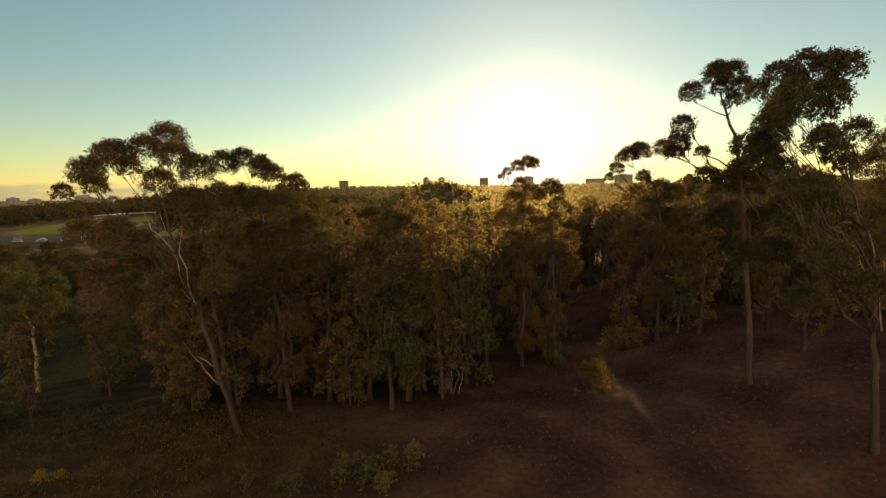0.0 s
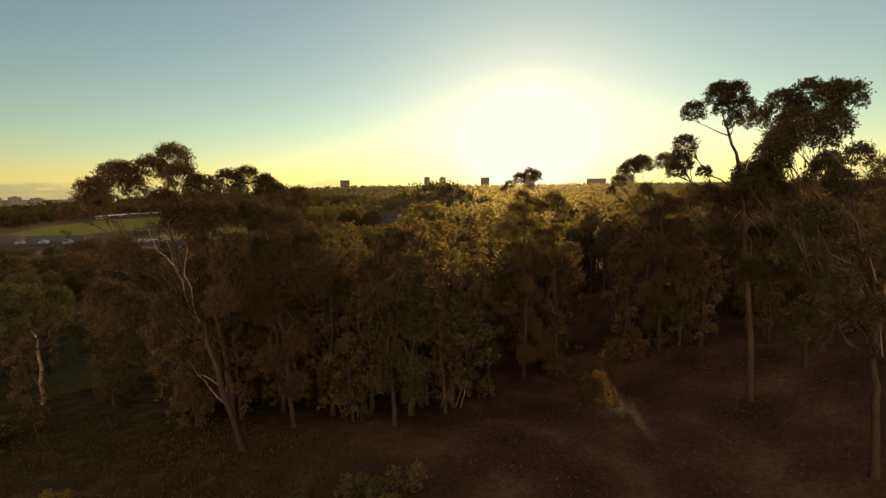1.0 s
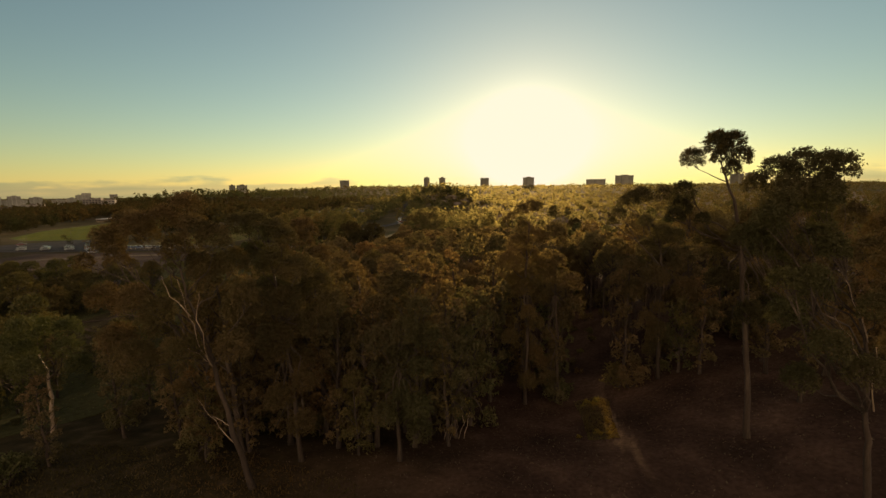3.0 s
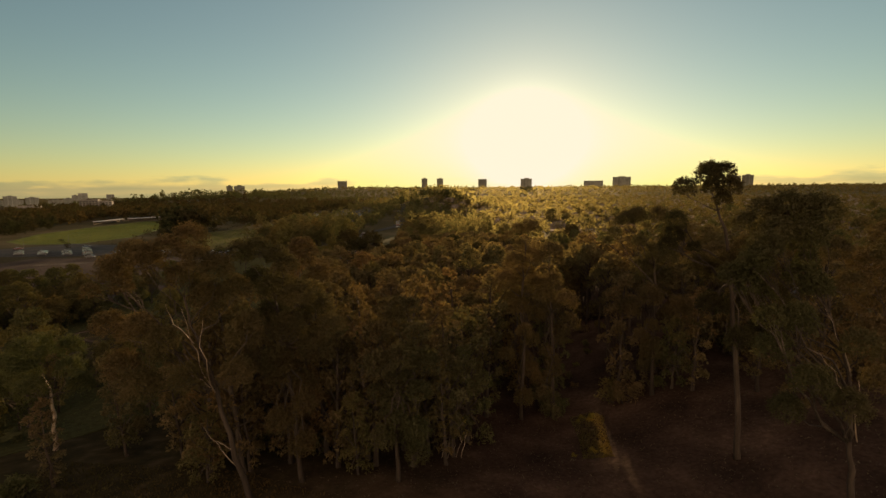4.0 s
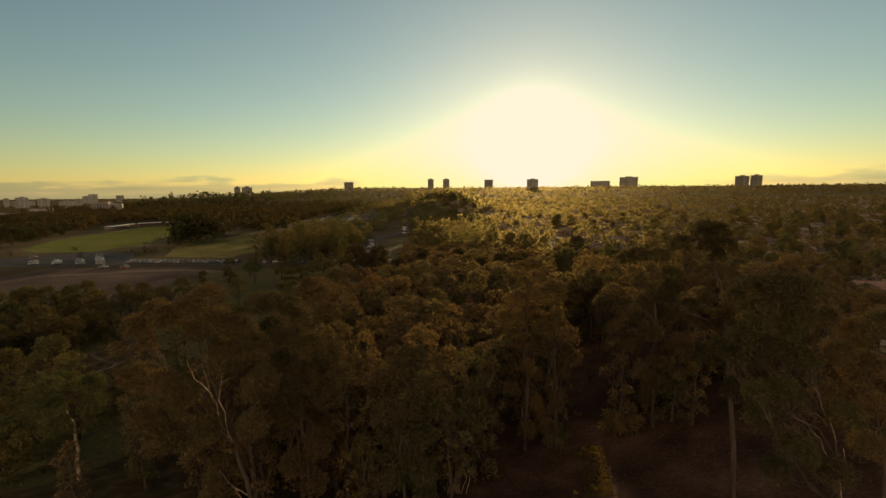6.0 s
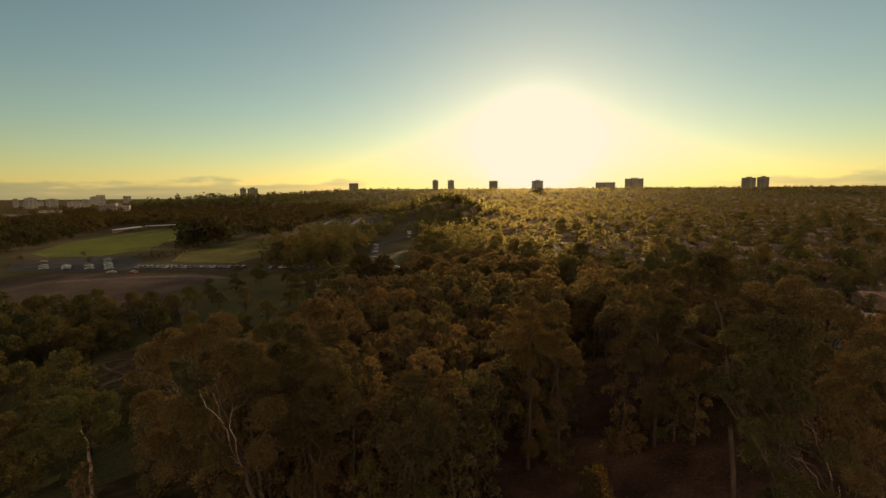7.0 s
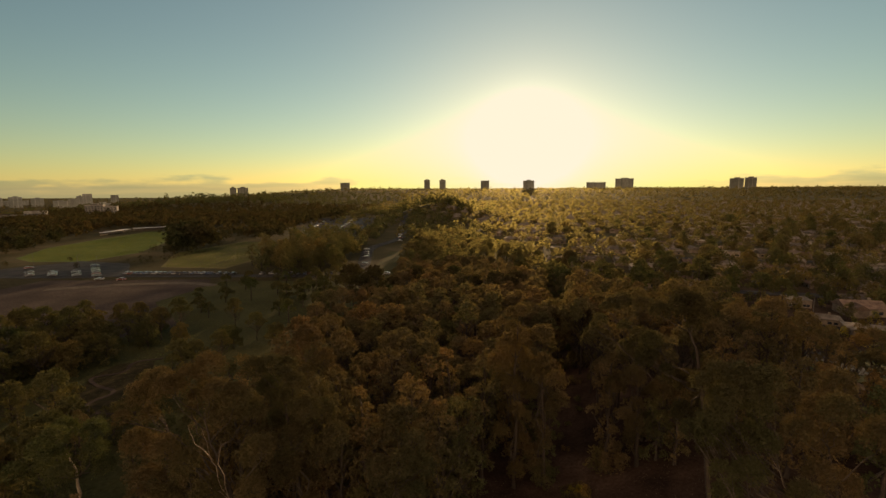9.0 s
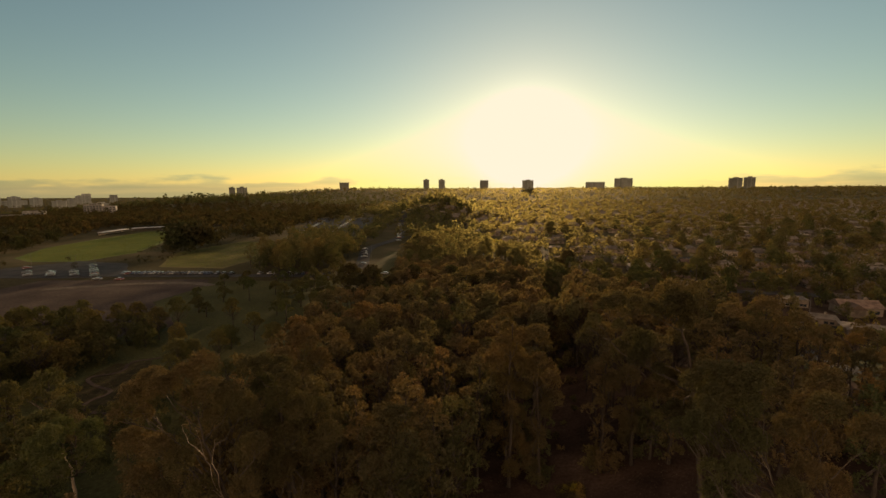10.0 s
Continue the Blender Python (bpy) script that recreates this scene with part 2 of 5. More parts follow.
ROOF_PALE = surface("pale_roofing", (0.11, 0.094, 0.075), (0.165, 0.142, 0.113), (0.24, 0.205, 0.165), 0.3, 5.0, 0.95, 0.2, vary=0.4, spec=0.1)
CONCRETE = surface("tower_concrete", (0.135, 0.14, 0.118), (0.18, 0.185, 0.155), (0.24, 0.24, 0.205), 0.03, 0.5, 0.85, 0.1, vary=0.3)
# haze put into the colour: lightened concrete for the far downtown towers
HAZED_CONCRETE = surface("hazed_concrete", (0.24, 0.25, 0.225), (0.31, 0.32, 0.285), (0.38, 0.385, 0.345), 0.03, 0.5, 0.85, 0.1, vary=0.3)
PAINT_WHITE = surface("weathered_white_paint", (0.42, 0.41, 0.39), (0.52, 0.51, 0.48), (0.60, 0.59, 0.56), 0.8, 9.0, 0.5, 0.05, vary=0.05)
RUBBER = surface("rubber", (0.02, 0.02, 0.02), (0.03, 0.03, 0.03), (0.05, 0.05, 0.05), 3, 20, 0.8, 0.1)
STEEL = surface("galvanised_steel", (0.35, 0.35, 0.35), (0.45, 0.45, 0.45), (0.55, 0.55, 0.55), 2, 20, 0.4, 0.05, metal=1.0)


def glass(name, tint):
    m, nt, out = nodes_of(name)
    p = nt.nodes.new("ShaderNodeBsdfPrincipled")
    where = nt.nodes.new("ShaderNodeTexCoord").outputs["Object"]
    link(nt, ramp(nt, noise_node(nt, where, 3.0), ((0.3, tint), (0.7, tuple(min(1, 1.5 * c) for c in tint)))), p.inputs["Base Color"])
    p.inputs["Roughness"].default_value = 0.06
    p.inputs["Specular IOR Level"].default_value = 0.8
    link(nt, p.outputs[0], out.inputs["Surface"])
    return m


DARK_GLASS = glass("window_glass", (0.02, 0.025, 0.03))


def car_paint(name, colour):
    m, nt, out = nodes_of(name)
    p = nt.nodes.new("ShaderNodeBsdfPrincipled")
    where = nt.nodes.new("ShaderNodeTexCoord").outputs["Object"]
    dust = noise_node(nt, where, 2.5, 4)
    link(nt, ramp(nt, dust, ((0.3, tuple(0.85 * c for c in colour)), (0.7, tuple(0.9 * c + 0.03 for c in colour)))), p.inputs["Base Color"])
    p.inputs["Roughness"].default_value, p.inputs["Metallic"].default_value = 0.28, 0.1
    p.inputs["Coat Weight"].default_value, p.inputs["Coat Roughness"].default_value = 0.6, 0.08
    link(nt, p.outputs[0], out.inputs["Surface"])
    return m


CAR_PAINTS = [("white", car_paint("white_car_paint", (0.22, 0.22, 0.215))), ("silver", car_paint("silver_car_paint", (0.135, 0.14, 0.145))),
              ("black", car_paint("black_car_paint", (0.03, 0.03, 0.035))), ("blue", car_paint("blue_car_paint", (0.035, 0.055, 0.10))),
              ("red", car_paint("red_car_paint", (0.13, 0.025, 0.02)))]


# ---- mesh helpers ----
def smooth(a, b, v):
    t = min(1.0, max(0.0, (v - a) / (b - a)))
    return t * t * (3 - 2 * t)


def part(name, mesh, material, parent, label=""):
    """One mesh object, from a bmesh or a mesh, under a thing or a part (or at top level)."""
    if isinstance(mesh, bmesh.types.BMesh):
        data = bpy.data.meshes.new(name)
        mesh.to_mesh(data)
        mesh.free()
    else:
        data = mesh
    if material and not data.materials:
        data.materials.append(material)
    ob = new(name, data)
    ob.parent = parent
    return tagged(ob, label)


def mesh_from(name, verts, faces, smooth_shade=False):
    data = bpy.data.meshes.new(name)
    data.from_pydata(verts, [], faces)
    if smooth_shade:
        data.polygons.foreach_set("use_smooth", [True] * len(data.polygons))
    data.update()
    return data


def box(bm, x0, x1, y0, y1, z0, z1):
    v = [bm.verts.new((x, y, z)) for z in (z0, z1) for x, y in ((x0, y0), (x1, y0), (x1, y1), (x0, y1))]
    for f in ((3, 2, 1, 0), (4, 5, 6, 7), (0, 1, 5, 4), (1, 2, 6, 5), (2, 3, 7, 6), (3, 0, 4, 7)):
        bm.faces.new([v[i] for i in f])


def box_mesh(x0, x1, y0, y1, z0, z1, bevel=0.0):
    bm = bmesh.new()
    box(bm, x0, x1, y0, y1, z0, z1)
    if bevel:
        bmesh.ops.bevel(bm, geom=bm.edges[:], offset=bevel, segments=1, affect="EDGES")
    return bm


def tube(verts, faces, points, radii, sides=7):
    """Adds a tapered tube along the points to the lists."""
    start = len(verts)
    for i, p in enumerate(points):
        ahead = (points[min(i + 1, len(points) - 1)] - points[max(i - 1, 0)]).normalized()
        u = ahead.cross(Vector((0.31, 0.94, 0.12))).normalized()
        w = ahead.cross(u)
        for k in range(sides):
            a = 2 * math.pi * k / sides
            r = radii[i] * (1 + 0.12 * math.sin(3 * a + i * 1.7))
            verts.append(p + r * (math.cos(a) * u + math.sin(a) * w))
    for i in range(len(points) - 1):
        for k in range(sides):
            a, b = start + i * sides + k, start + i * sides + (k + 1) % sides
            faces.append((a, b, b + sides, a + sides))
    faces.append([start + k for k in reversed(range(sides))])
    faces.append([start + (len(points) - 1) * sides + k for k in range(sides)])


def wander(a, b, steps, sag, rng):
    """A crooked way from a to b that first rises or sags by sag."""
    out = []
    span = (b - a).length
    for i in range(steps + 1):
        t = i / steps
        p = a.lerp(b, t)
        p.z += sag * math.sin(math.pi * t)
        if 0 < i < steps:
            p += Vector((rng.gauss(0, 1), rng.gauss(0, 1), rng.gauss(0, 1))) * 0.035 * span
        out.append(p)
    return out


def leaf_mesh(name, clumps, per_area, length, width, seed, droop=0.5, stray=0.105):
    """Many small leaves, set in tufts through the outer parts of the clumps (centre, radius)."""
    rng = np.random.default_rng(seed)
    all_c, all_o = [], []
    for c, r in clumps:
        tufts = max(4, int(per_area * r * r / 5))
        d = rng.normal(size=(tufts, 3))
        d /= np.linalg.norm(d, axis=1)[:, None]
        d[:, 2] = np.where(d[:, 2] < -0.55, -d[:, 2], d[:, 2])
        rad = r * rng.uniform(0.25, 1.0, tufts) ** 0.45 * rng.uniform(0.85, 1.10, tufts)
        t = np.array(c) + d * rad[:, None] * np.array([1.0, 1.0, 1.0])
        pts = np.repeat(t, 5, 0) + rng.normal(size=(tufts * 5, 3)) * stray * max(0.6, r)
        all_c.append(pts)
        all_o.append(np.repeat(d, 5, 0))
    c = np.concatenate(all_c)
    o = np.concatenate(all_o)
    n = len(c)
    along = rng.normal(size=(n, 3)) + 0.5 * o + np.array([0, 0, -droop])
    along /= np.linalg.norm(along, axis=1)[:, None]
    side = np.cross(along, rng.normal(size=(n, 3)))
    side /= np.linalg.norm(side, axis=1)[:, None] + 1e-9
    size = rng.uniform(0.65, 1.35, n)[:, None]
    v = np.empty((n, 4, 3))
    v[:, 0] = c - along * size * length * 0.5
    v[:, 1] = c + side * size * width * 0.5 - along * size * length * 0.08
    v[:, 2] = c + along * size * length * 0.5
    v[:, 3] = c - side * size * width * 0.5 - along * size * length * 0.08
    data = bpy.data.meshes.new(name)
    data.vertices.add(4 * n)
    data.vertices.foreach_set("co", v.ravel())
    data.loops.add(4 * n)
    data.loops.foreach_set("vertex_index", np.arange(4 * n, dtype=np.int32))
    data.polygons.add(n)
    data.polygons.foreach_set("loop_start", np.arange(0, 4 * n, 4, dtype=np.int32))
    data.update(calc_edges=True)
    return data


# ---- ground ----
def ground_z(x, y):
    """Height of the ground: a low rise near the take-off, a mesa far ahead, low land to the west."""
    bank = 6.4 * smooth(16, 42, x) + 2.2 * smooth(40, 54, x) - 2.8 * smooth(60, 92, x)
    near = 4.2 * (1 - smooth(36, 66, y)) * (1 - 0.45 * smooth(16, 36, x)) + bank * (1 - smooth(85, 130, y)) * smooth(-60, 20, y + 60)
    far = 30 * smooth(750, 2700, y + 0.25 * x)
    west = -75 * smooth(500, 2300, -x + 0.1 * y)
    back = -4 * smooth(20, 200, -y)
    ridge = 15 * math.exp(-((x + 800) / 480) ** 2) * smooth(1500, 2400, y)
    knoll = 21 * math.exp(-((x + 8) / 62) ** 2 - ((y - 720) / 105) ** 2)
    hill = 13 * math.exp(-((x + 640) / 260) ** 2 - ((y - 1250) / 250) ** 2)
    return near + far + west + back + ridge + knoll + hill


def spread(lo, hi, fine, n):
    """Stations from lo to hi, close together about zero."""
    out = []
    for i in range(n + 1):
        t = 2 * i / n - 1
        out.append(math.copysign(1, t) * ((abs(t) ** 3.6) * (hi if t > 0 else -lo) + abs(t) * fine))
    return out


def build_ground():
    xs, ys = spread(-4800, 4800, 260, 210), spread(-1500, 4700, 260, 210)
    verts = []
    for y in ys:
        for x in xs:
            bumps = 0.16 * noise.noise(Vector((x * 0.13, y * 0.13, 0))) + 0.3 * noise.noise(Vector((x * 0.03, y * 0.03, 5)))
            verts.append((x, y, ground_z(x, y) + bumps * (1 - smooth(58, 78, math.hypot(x, y)))))
    w = len(xs)
    faces = [(j * w + i, j * w + i + 1, (j + 1) * w + i + 1, (j + 1) * w + i) for j in range(len(ys) - 1) for i in range(w - 1)]
    ground = part("ground", mesh_from("ground", verts, faces, True), EARTH, None)
    tagged(ground, "dry brown earth and leaf litter under the trees", "ground", kind="structure")


def sheet(name, outline, lift, material, label, category):
    """A flat piece of ground with a worn, uneven border, a hand's width thick."""
    rng = random.Random(len(outline) + int(outline[0][0]))
    ring = []
    for i, (x, y) in enumerate(outline):
        x2, y2 = outline[(i + 1) % len(outline)]
        steps = max(2, int(math.hypot(x2 - x, y2 - y) / 9))
        for k in range(steps):
            t = k / steps
            ring.append((x + (x2 - x) * t + rng.gauss(0, 0.5), y + (y2 - y) * t + rng.gauss(0, 0.5)))
    n = len(ring)
    xs, ys = [p[0] for p in ring], [p[1] for p in ring]
    step = max(4.0, (max(xs) - min(xs)) / 24)
    inner = []
    for gx in range(int((max(xs) - min(xs)) / step) + 1):
        for gy in range(int((max(ys) - min(ys)) / step) + 1):
            x, y = min(xs) + (gx + 0.5) * step, min(ys) + (gy + 0.5) * step
            hits = sum(1 for k in range(n) if (ring[k][1] > y) != (ring[k - 1][1] > y) and x < (ring[k - 1][0] - ring[k][0]) * (y - ring[k][1]) / (ring[k - 1][1] - ring[k][1]) + ring[k][0])
            if hits % 2:
                inner.append((x, y))
    flat, edges, faces = delaunay_2d_cdt([Vector(p) for p in ring + inner], [(k, (k + 1) % n) for k in range(n)], [], 1, 1e-4)[:3]
    bm = bmesh.new()
    top = [bm.verts.new((p.x, p.y, ground_z(p.x, p.y) + lift)) for p in flat]
    for f in faces:
        bm.faces.new([top[k] for k in f])
    rim = [e for e in bm.edges if len(e.link_faces) == 1]
    for e in rim:
        a, d = e.verts
        low = [bm.verts.new((v.co.x, v.co.y, v.co.z - 0.4)) for v in (a, d)]
        bm.faces.new((a, d, low[1], low[0]))
    bmesh.ops.recalc_face_normals(bm, faces=bm.faces)
    return tagged(part(name, bm, material, None), label, category, kind="structure")


def strip(name, points, width, lift, material, label, category):
    """A road or path along the points, following the ground."""
    for _ in range(3 if len(points) > 2 else 0):
        bent = [points[0]]
        for (x0, y0), (x1, y1) in zip(points, points[1:]):
            bent += [(0.75 * x0 + 0.25 * x1, 0.75 * y0 + 0.25 * y1), (0.25 * x0 + 0.75 * x1, 0.25 * y0 + 0.75 * y1)]
        points = bent + [points[-1]]
    fine = []
    for (x0, y0), (x1, y1) in zip(points, points[1:]):
        steps = max(1, int(math.hypot(x1 - x0, y1 - y0) / 6))
        fine += [(x0 + (x1 - x0) * k / steps, y0 + (y1 - y0) * k / steps) for k in range(steps)]
    fine.append(points[-1])
    verts, faces = [], []
    for i, (x, y) in enumerate(fine):
        ax, ay = fine[max(0, i - 1)]
        bx, by = fine[min(len(fine) - 1, i + 1)]
        d = math.hypot(bx - ax, by - ay) or 1
        nx, ny = -(by - ay) / d * width / 2, (bx - ax) / d * width / 2
        za, zb = ground_z(x + nx, y + ny) + lift, ground_z(x - nx, y - ny) + lift
        verts += [(x + nx, y + ny, za), (x - nx, y - ny, zb), (x + nx * 1.02, y + ny * 1.02, za - 0.6), (x - nx * 1.02, y - ny * 1.02, zb - 0.6)]
    for i in range(len(fine) - 1):
        a, b = 4 * i, 4 * i + 4
        faces += [(a, b, b + 1, a + 1), (a, a + 2, b + 2, b), (a + 1, b + 1, b + 3, a + 3)]
    return tagged(part(name, mesh_from(name, verts, faces), material, None), label, category, kind="structure")


build_ground()
sheet("lawn_1", [(-292, 306), (-266, 290), (-233, 291), (-224, 330), (-250, 415), (-292, 500), (-324, 500), (-324, 430), (-318, 362)], 0.05, LAWN, "sunlit green sports lawn beside a parking lot", "lawn")
sheet("lawn_2", [(-170, 268), (-128, 262), (-122, 300), (-150, 395), (-176, 400), (-196, 330)], 0.05, DRY_GRASS, "yellowing grass slope above the road", "lawn")
sheet("lawn_3", [(-118, 182), (-92, 152), (-40, 140), (-34, 190), (-50, 226), (-112, 224)], 0.09, SHADE_TONED_LAWN, "shaded green grass hollow", "lawn")
sheet("dirt_lot", [(-205, 228), (-120, 230), (-84, 156), (-110, 128), (-150, 128), (-215, 165)], 0.06, DIRT, "bare brown dirt lot with tyre marks", "dirt lot")
sheet("lawn_4", [(-175, 120), (-150, 126), (-110, 126), (-84, 170), (-40, 165), (-34, 84), (-60, 40), (-120, 30), (-175, 60)], 0.05, SHADE_TONED_LAWN, "shaded dry grass hollow beside the path", "lawn")
sheet("parking_lot_1", [(-262, 262), (-236, 292), (-196, 282), (-176, 248), (-184, 234), (-240, 236)], 0.10, ASPHALT, "grey asphalt parking lot", "parking lot")
sheet("parking_lot_2", [(-150, 470), (-88, 466), (-100, 700), (-200, 705)], 0.08, ASPHALT, "long asphalt parking lot", "parking lot")
strip("road_1", [(-240, 246), (-180, 241), (-120, 239), (-60, 238), (-30, 236)], 7, 0.16, ASPHALT, "asphalt road along the parked cars", "road")
strip("road_2", [(-44, 245), (-50, 290), (-58, 350), (-42, 400), (-38, 430), (-46, 540), (-56, 690)], 8, 0.14, ASPHALT, "asphalt road with cars on both sides", "road")
strip("road_3", [(-400, 505), (-372, 515), (-352, 532), (-325, 556), (-290, 600)], 8, 0.2, PATH_SAND, "pale curved road beside the lawn", "road")
strip("dirt_track", [(-186, 207), (-171, 212), (-150, 220), (-123, 221), (-110, 214)], 5, 0.12, PATH_SAND, "pale dirt track along the lot", "track")
sheet("lawn_5", [(-52, 158), (-26, 150), (-20, 236), (-22, 330), (-38, 330), (-40, 250), (-56, 228)], 0.11, SHADE_TONED_LAWN, "shaded grass valley beside the road", "lawn")
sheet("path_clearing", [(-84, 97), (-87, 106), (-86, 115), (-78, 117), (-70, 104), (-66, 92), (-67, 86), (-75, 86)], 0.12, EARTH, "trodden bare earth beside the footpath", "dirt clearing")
sheet("yard_1", [(84, 96), (96, 112), (100, 120), (112, 118), (150, 126), (158, 100), (120, 78), (92, 74)], 0.16, SHADE_TONED_LAWN, "dark weedy yard behind the houses", "yard")
strip("street_8", [(121, 158), (113, 148), (103, 126), (98, 110), (93, 92)], 6.5, 0.26, ASPHALT, "narrow asphalt street at the edge of the grove", "street")
strip("path_1", [(-64, 88), (-72, 87), (-78, 92), (-74, 98), (-82, 101), (-88, 106), (-80, 109), (-84, 116), (-77, 119)], 0.9, 0.18, DIRT, "pale winding footpath", "path")


# ---- trees ----
def grow(name, base, trunk, radius, clumps, seed, per_area, length, width, leaf, bark, label, category="tree", limbs=True, sides=7, limb_bark=None, stray=0.085, rise=1.15):
    """A tree from its trunk's way and its leaf clumps, in places relative to the base."""
    rng = random.Random(seed)
    tree = new(name)
    tree.location = base
    tagged(tree, label, category)
    pts = [Vector((0, 0, -0.6))]
    for p in trunk:
        pts.append(Vector(p))
    fine, radii = [], []
    for i in range(len(pts) - 1):
        for k in range(3):
            t = k / 3
            q = pts[i].lerp(pts[i + 1], t)
            if i or k:
                q += Vector((rng.gauss(0, 0.06), rng.gauss(0, 0.06), 0)) * (1 + radius)
            fine.append(q)
    fine.append(pts[-1])
    n = len(fine)
    radii = [radius * (1.25 if i == 0 else 1) * (1 - 0.78 * i / (n - 1)) for i in range(n)]
    verts, faces = [], []
    tube(verts, faces, fine, radii, sides + 1)
    first = int(n * (0.5 if limbs else 0.3))
    for c, r in clumps:
        c = Vector(c)
        # the place on the trunk from which this limb best rises
        steep = [k for k in range(first, n) if c.z - fine[k].z > rise * math.hypot(c.x - fine[k].x, c.y - fine[k].y)]
        j = max(steep) if steep else first
        v, f = (([], []) if limbs else (verts, faces))
        steps = 5 if limbs else 3
        way = wander(fine[j], c - Vector((0, 0, 0.35 * r)), steps, (-0.05 if steep else 0.05) * (c - fine[j]).length, rng)
        r0 = min(radii[j] * 0.6, 0.05 + 0.026 * (c - fine[j]).length)
        tube(v, f, way, [r0 * (1 - 0.72 * i / steps) for i in range(steps + 1)], 5 if limbs else 4)
        if limbs:
            for k in range(4):
                tip = c + Vector((rng.uniform(-1, 1), rng.uniform(-1, 1), rng.uniform(-0.2, 0.7))) * r * 0.75
                tw = wander(way[-2], tip, 3, 0.1, rng)
                tube(v, f, tw, [r0 * 0.3, r0 * 0.24, r0 * 0.16, r0 * 0.07], 4)
            part("limb", mesh_from("limb", v, f, True), limb_bark or bark, tree)
    part("trunk", mesh_from("trunk", verts, faces, True), bark, tree)
    part("crown", leaf_mesh("crown", clumps, per_area, length, width, seed, stray=stray), leaf, tree)
    return tree


def hero(x, y, trunk, radius, clumps, seed, label, depth=1.0, leaf=None, bark=None, bare=(), sway=0.0, skirt=0, fine=True, steep=1.15):
    """A large gum tree given by places in the plan: trunk as (x, z), clumps as (x, z, radius), spread in depth at random."""
    rng = random.Random(seed)
    z = ground_z(x, y)
    low = min(c[1] for c in clumps)
    for i in range(skirt):
        # lesser boughs that hide the stem
        clumps = clumps + [(x + rng.uniform(-2.6, 2.6), z + 3.5 + (low - z - 3.5) * (i + 0.5) / skirt, rng.uniform(1.0, 1.5))]
    clumps = [(cx + sway * smooth(20, 27, cz), cz, r) for cx, cz, r in clumps]
    trunk = [(tx + sway * smooth(20, 27, tz), tz) for tx, tz in trunk]
    way = [(tx - x, rng.gauss(0, 0.15), tz - z) for tx, tz in trunk]
    spots = [((cx - x, rng.uniform(-1.6, 1.6) * depth * (1 + 0.1 * r), cz - z - 0.25 * r), 1.06 * r) for cx, cz, r in clumps]
    tree = grow("gum_tree", (x, y, z), way, radius, spots, seed, *((1950, 0.175, 0.068) if fine else (1000, 0.24, 0.09)), leaf or TALL_GUM_LEAF, bark or SHADED_STRINGY_BARK, label, limb_bark=DARK_BARK, stray=0.06, rise=steep)
    # bare limbs in peeled bark, its paleness standing in for sun on them
    for ends in bare:
        pts = [Vector((px - x, py - y, pz - z)) for px, py, pz in ends]
        way = []
        for a, b in zip(pts, pts[1:]):
            way += wander(a, b, 3, 0.05, rng)[:-1]
        way.append(pts[-1])
        v, f = [], []
        tube(v, f, way, [0.052 * (1 - 0.75 * i / (len(way) - 1)) for i in range(len(way))], 6)
        part("bare_limb", mesh_from("bare_limb", v, f, True), PEELED_BARK, tree, "bare limb, peeled bark paled as if sunlit")
    return tree


hero(-17.4, 39.5, [(-18.8, 9.5), (-20.3, 16), (-21.8, 20.6), (-22.4, 24.5)], 0.30,
     [(-28.4, 27.2, 1.4), (-26.7, 28.4, 1.4), (-25.0, 28.5, 1.3), (-23.4, 29.0, 1.3), (-21.8, 29.8, 1.5), (-23.2, 26.3, 1.4), (-20.2, 28.2, 1.3), (-19.0, 27.3, 1.4),
      (-29.4, 25.5, 0.8), (-28.9, 26.6, 1.0), (-25.4, 27.5, 1.0), (-26.6, 26.0, 0.9), (-21.3, 24.6, 1.6), (-18.6, 25.0, 1.4), (-29.6, 22.1, 1.4), (-27.6, 21.6, 1.3), (-25.6, 22.4, 1.4), (-23.6, 21.4, 1.4),
      (-17.6, 21.2, 1.6), (-16.4, 22.8, 1.2), (-17.8, 18.2, 1.5), (-22.2, 17.8, 1.6), (-25.8, 17.4, 1.7), (-28.2, 18.6, 1.5), (-24.6, 19.6, 1.3)], 11,
     "tall pale-barked gum tree leaning, with a wide umbrella crown",
     bare=(((-20.2, 39.2, 15.8), (-21.2, 38.9, 18.4), (-22.0, 39.0, 21.4), (-22.6, 39.2, 23.6)), ((-20.2, 39.2, 15.9), (-21.6, 38.8, 17.4), (-23.0, 38.8, 18.6)),
           ((-20.5, 39.1, 16.6), (-21.0, 38.7, 20.2), (-20.6, 38.8, 22.6)), ((-18.6, 39.3, 8.3), (-20.2, 40.2, 9.2), (-21.6, 40.6, 10.6), (-22.4, 40.4, 12.2)),
           ((-21.6, 39.0, 20.4), (-23.2, 38.9, 22.2), (-23.8, 39.0, 24.0)), ((-19.0, 39.3, 10.2), (-20.0, 38.9, 11.2), (-20.6, 38.9, 11.3))))
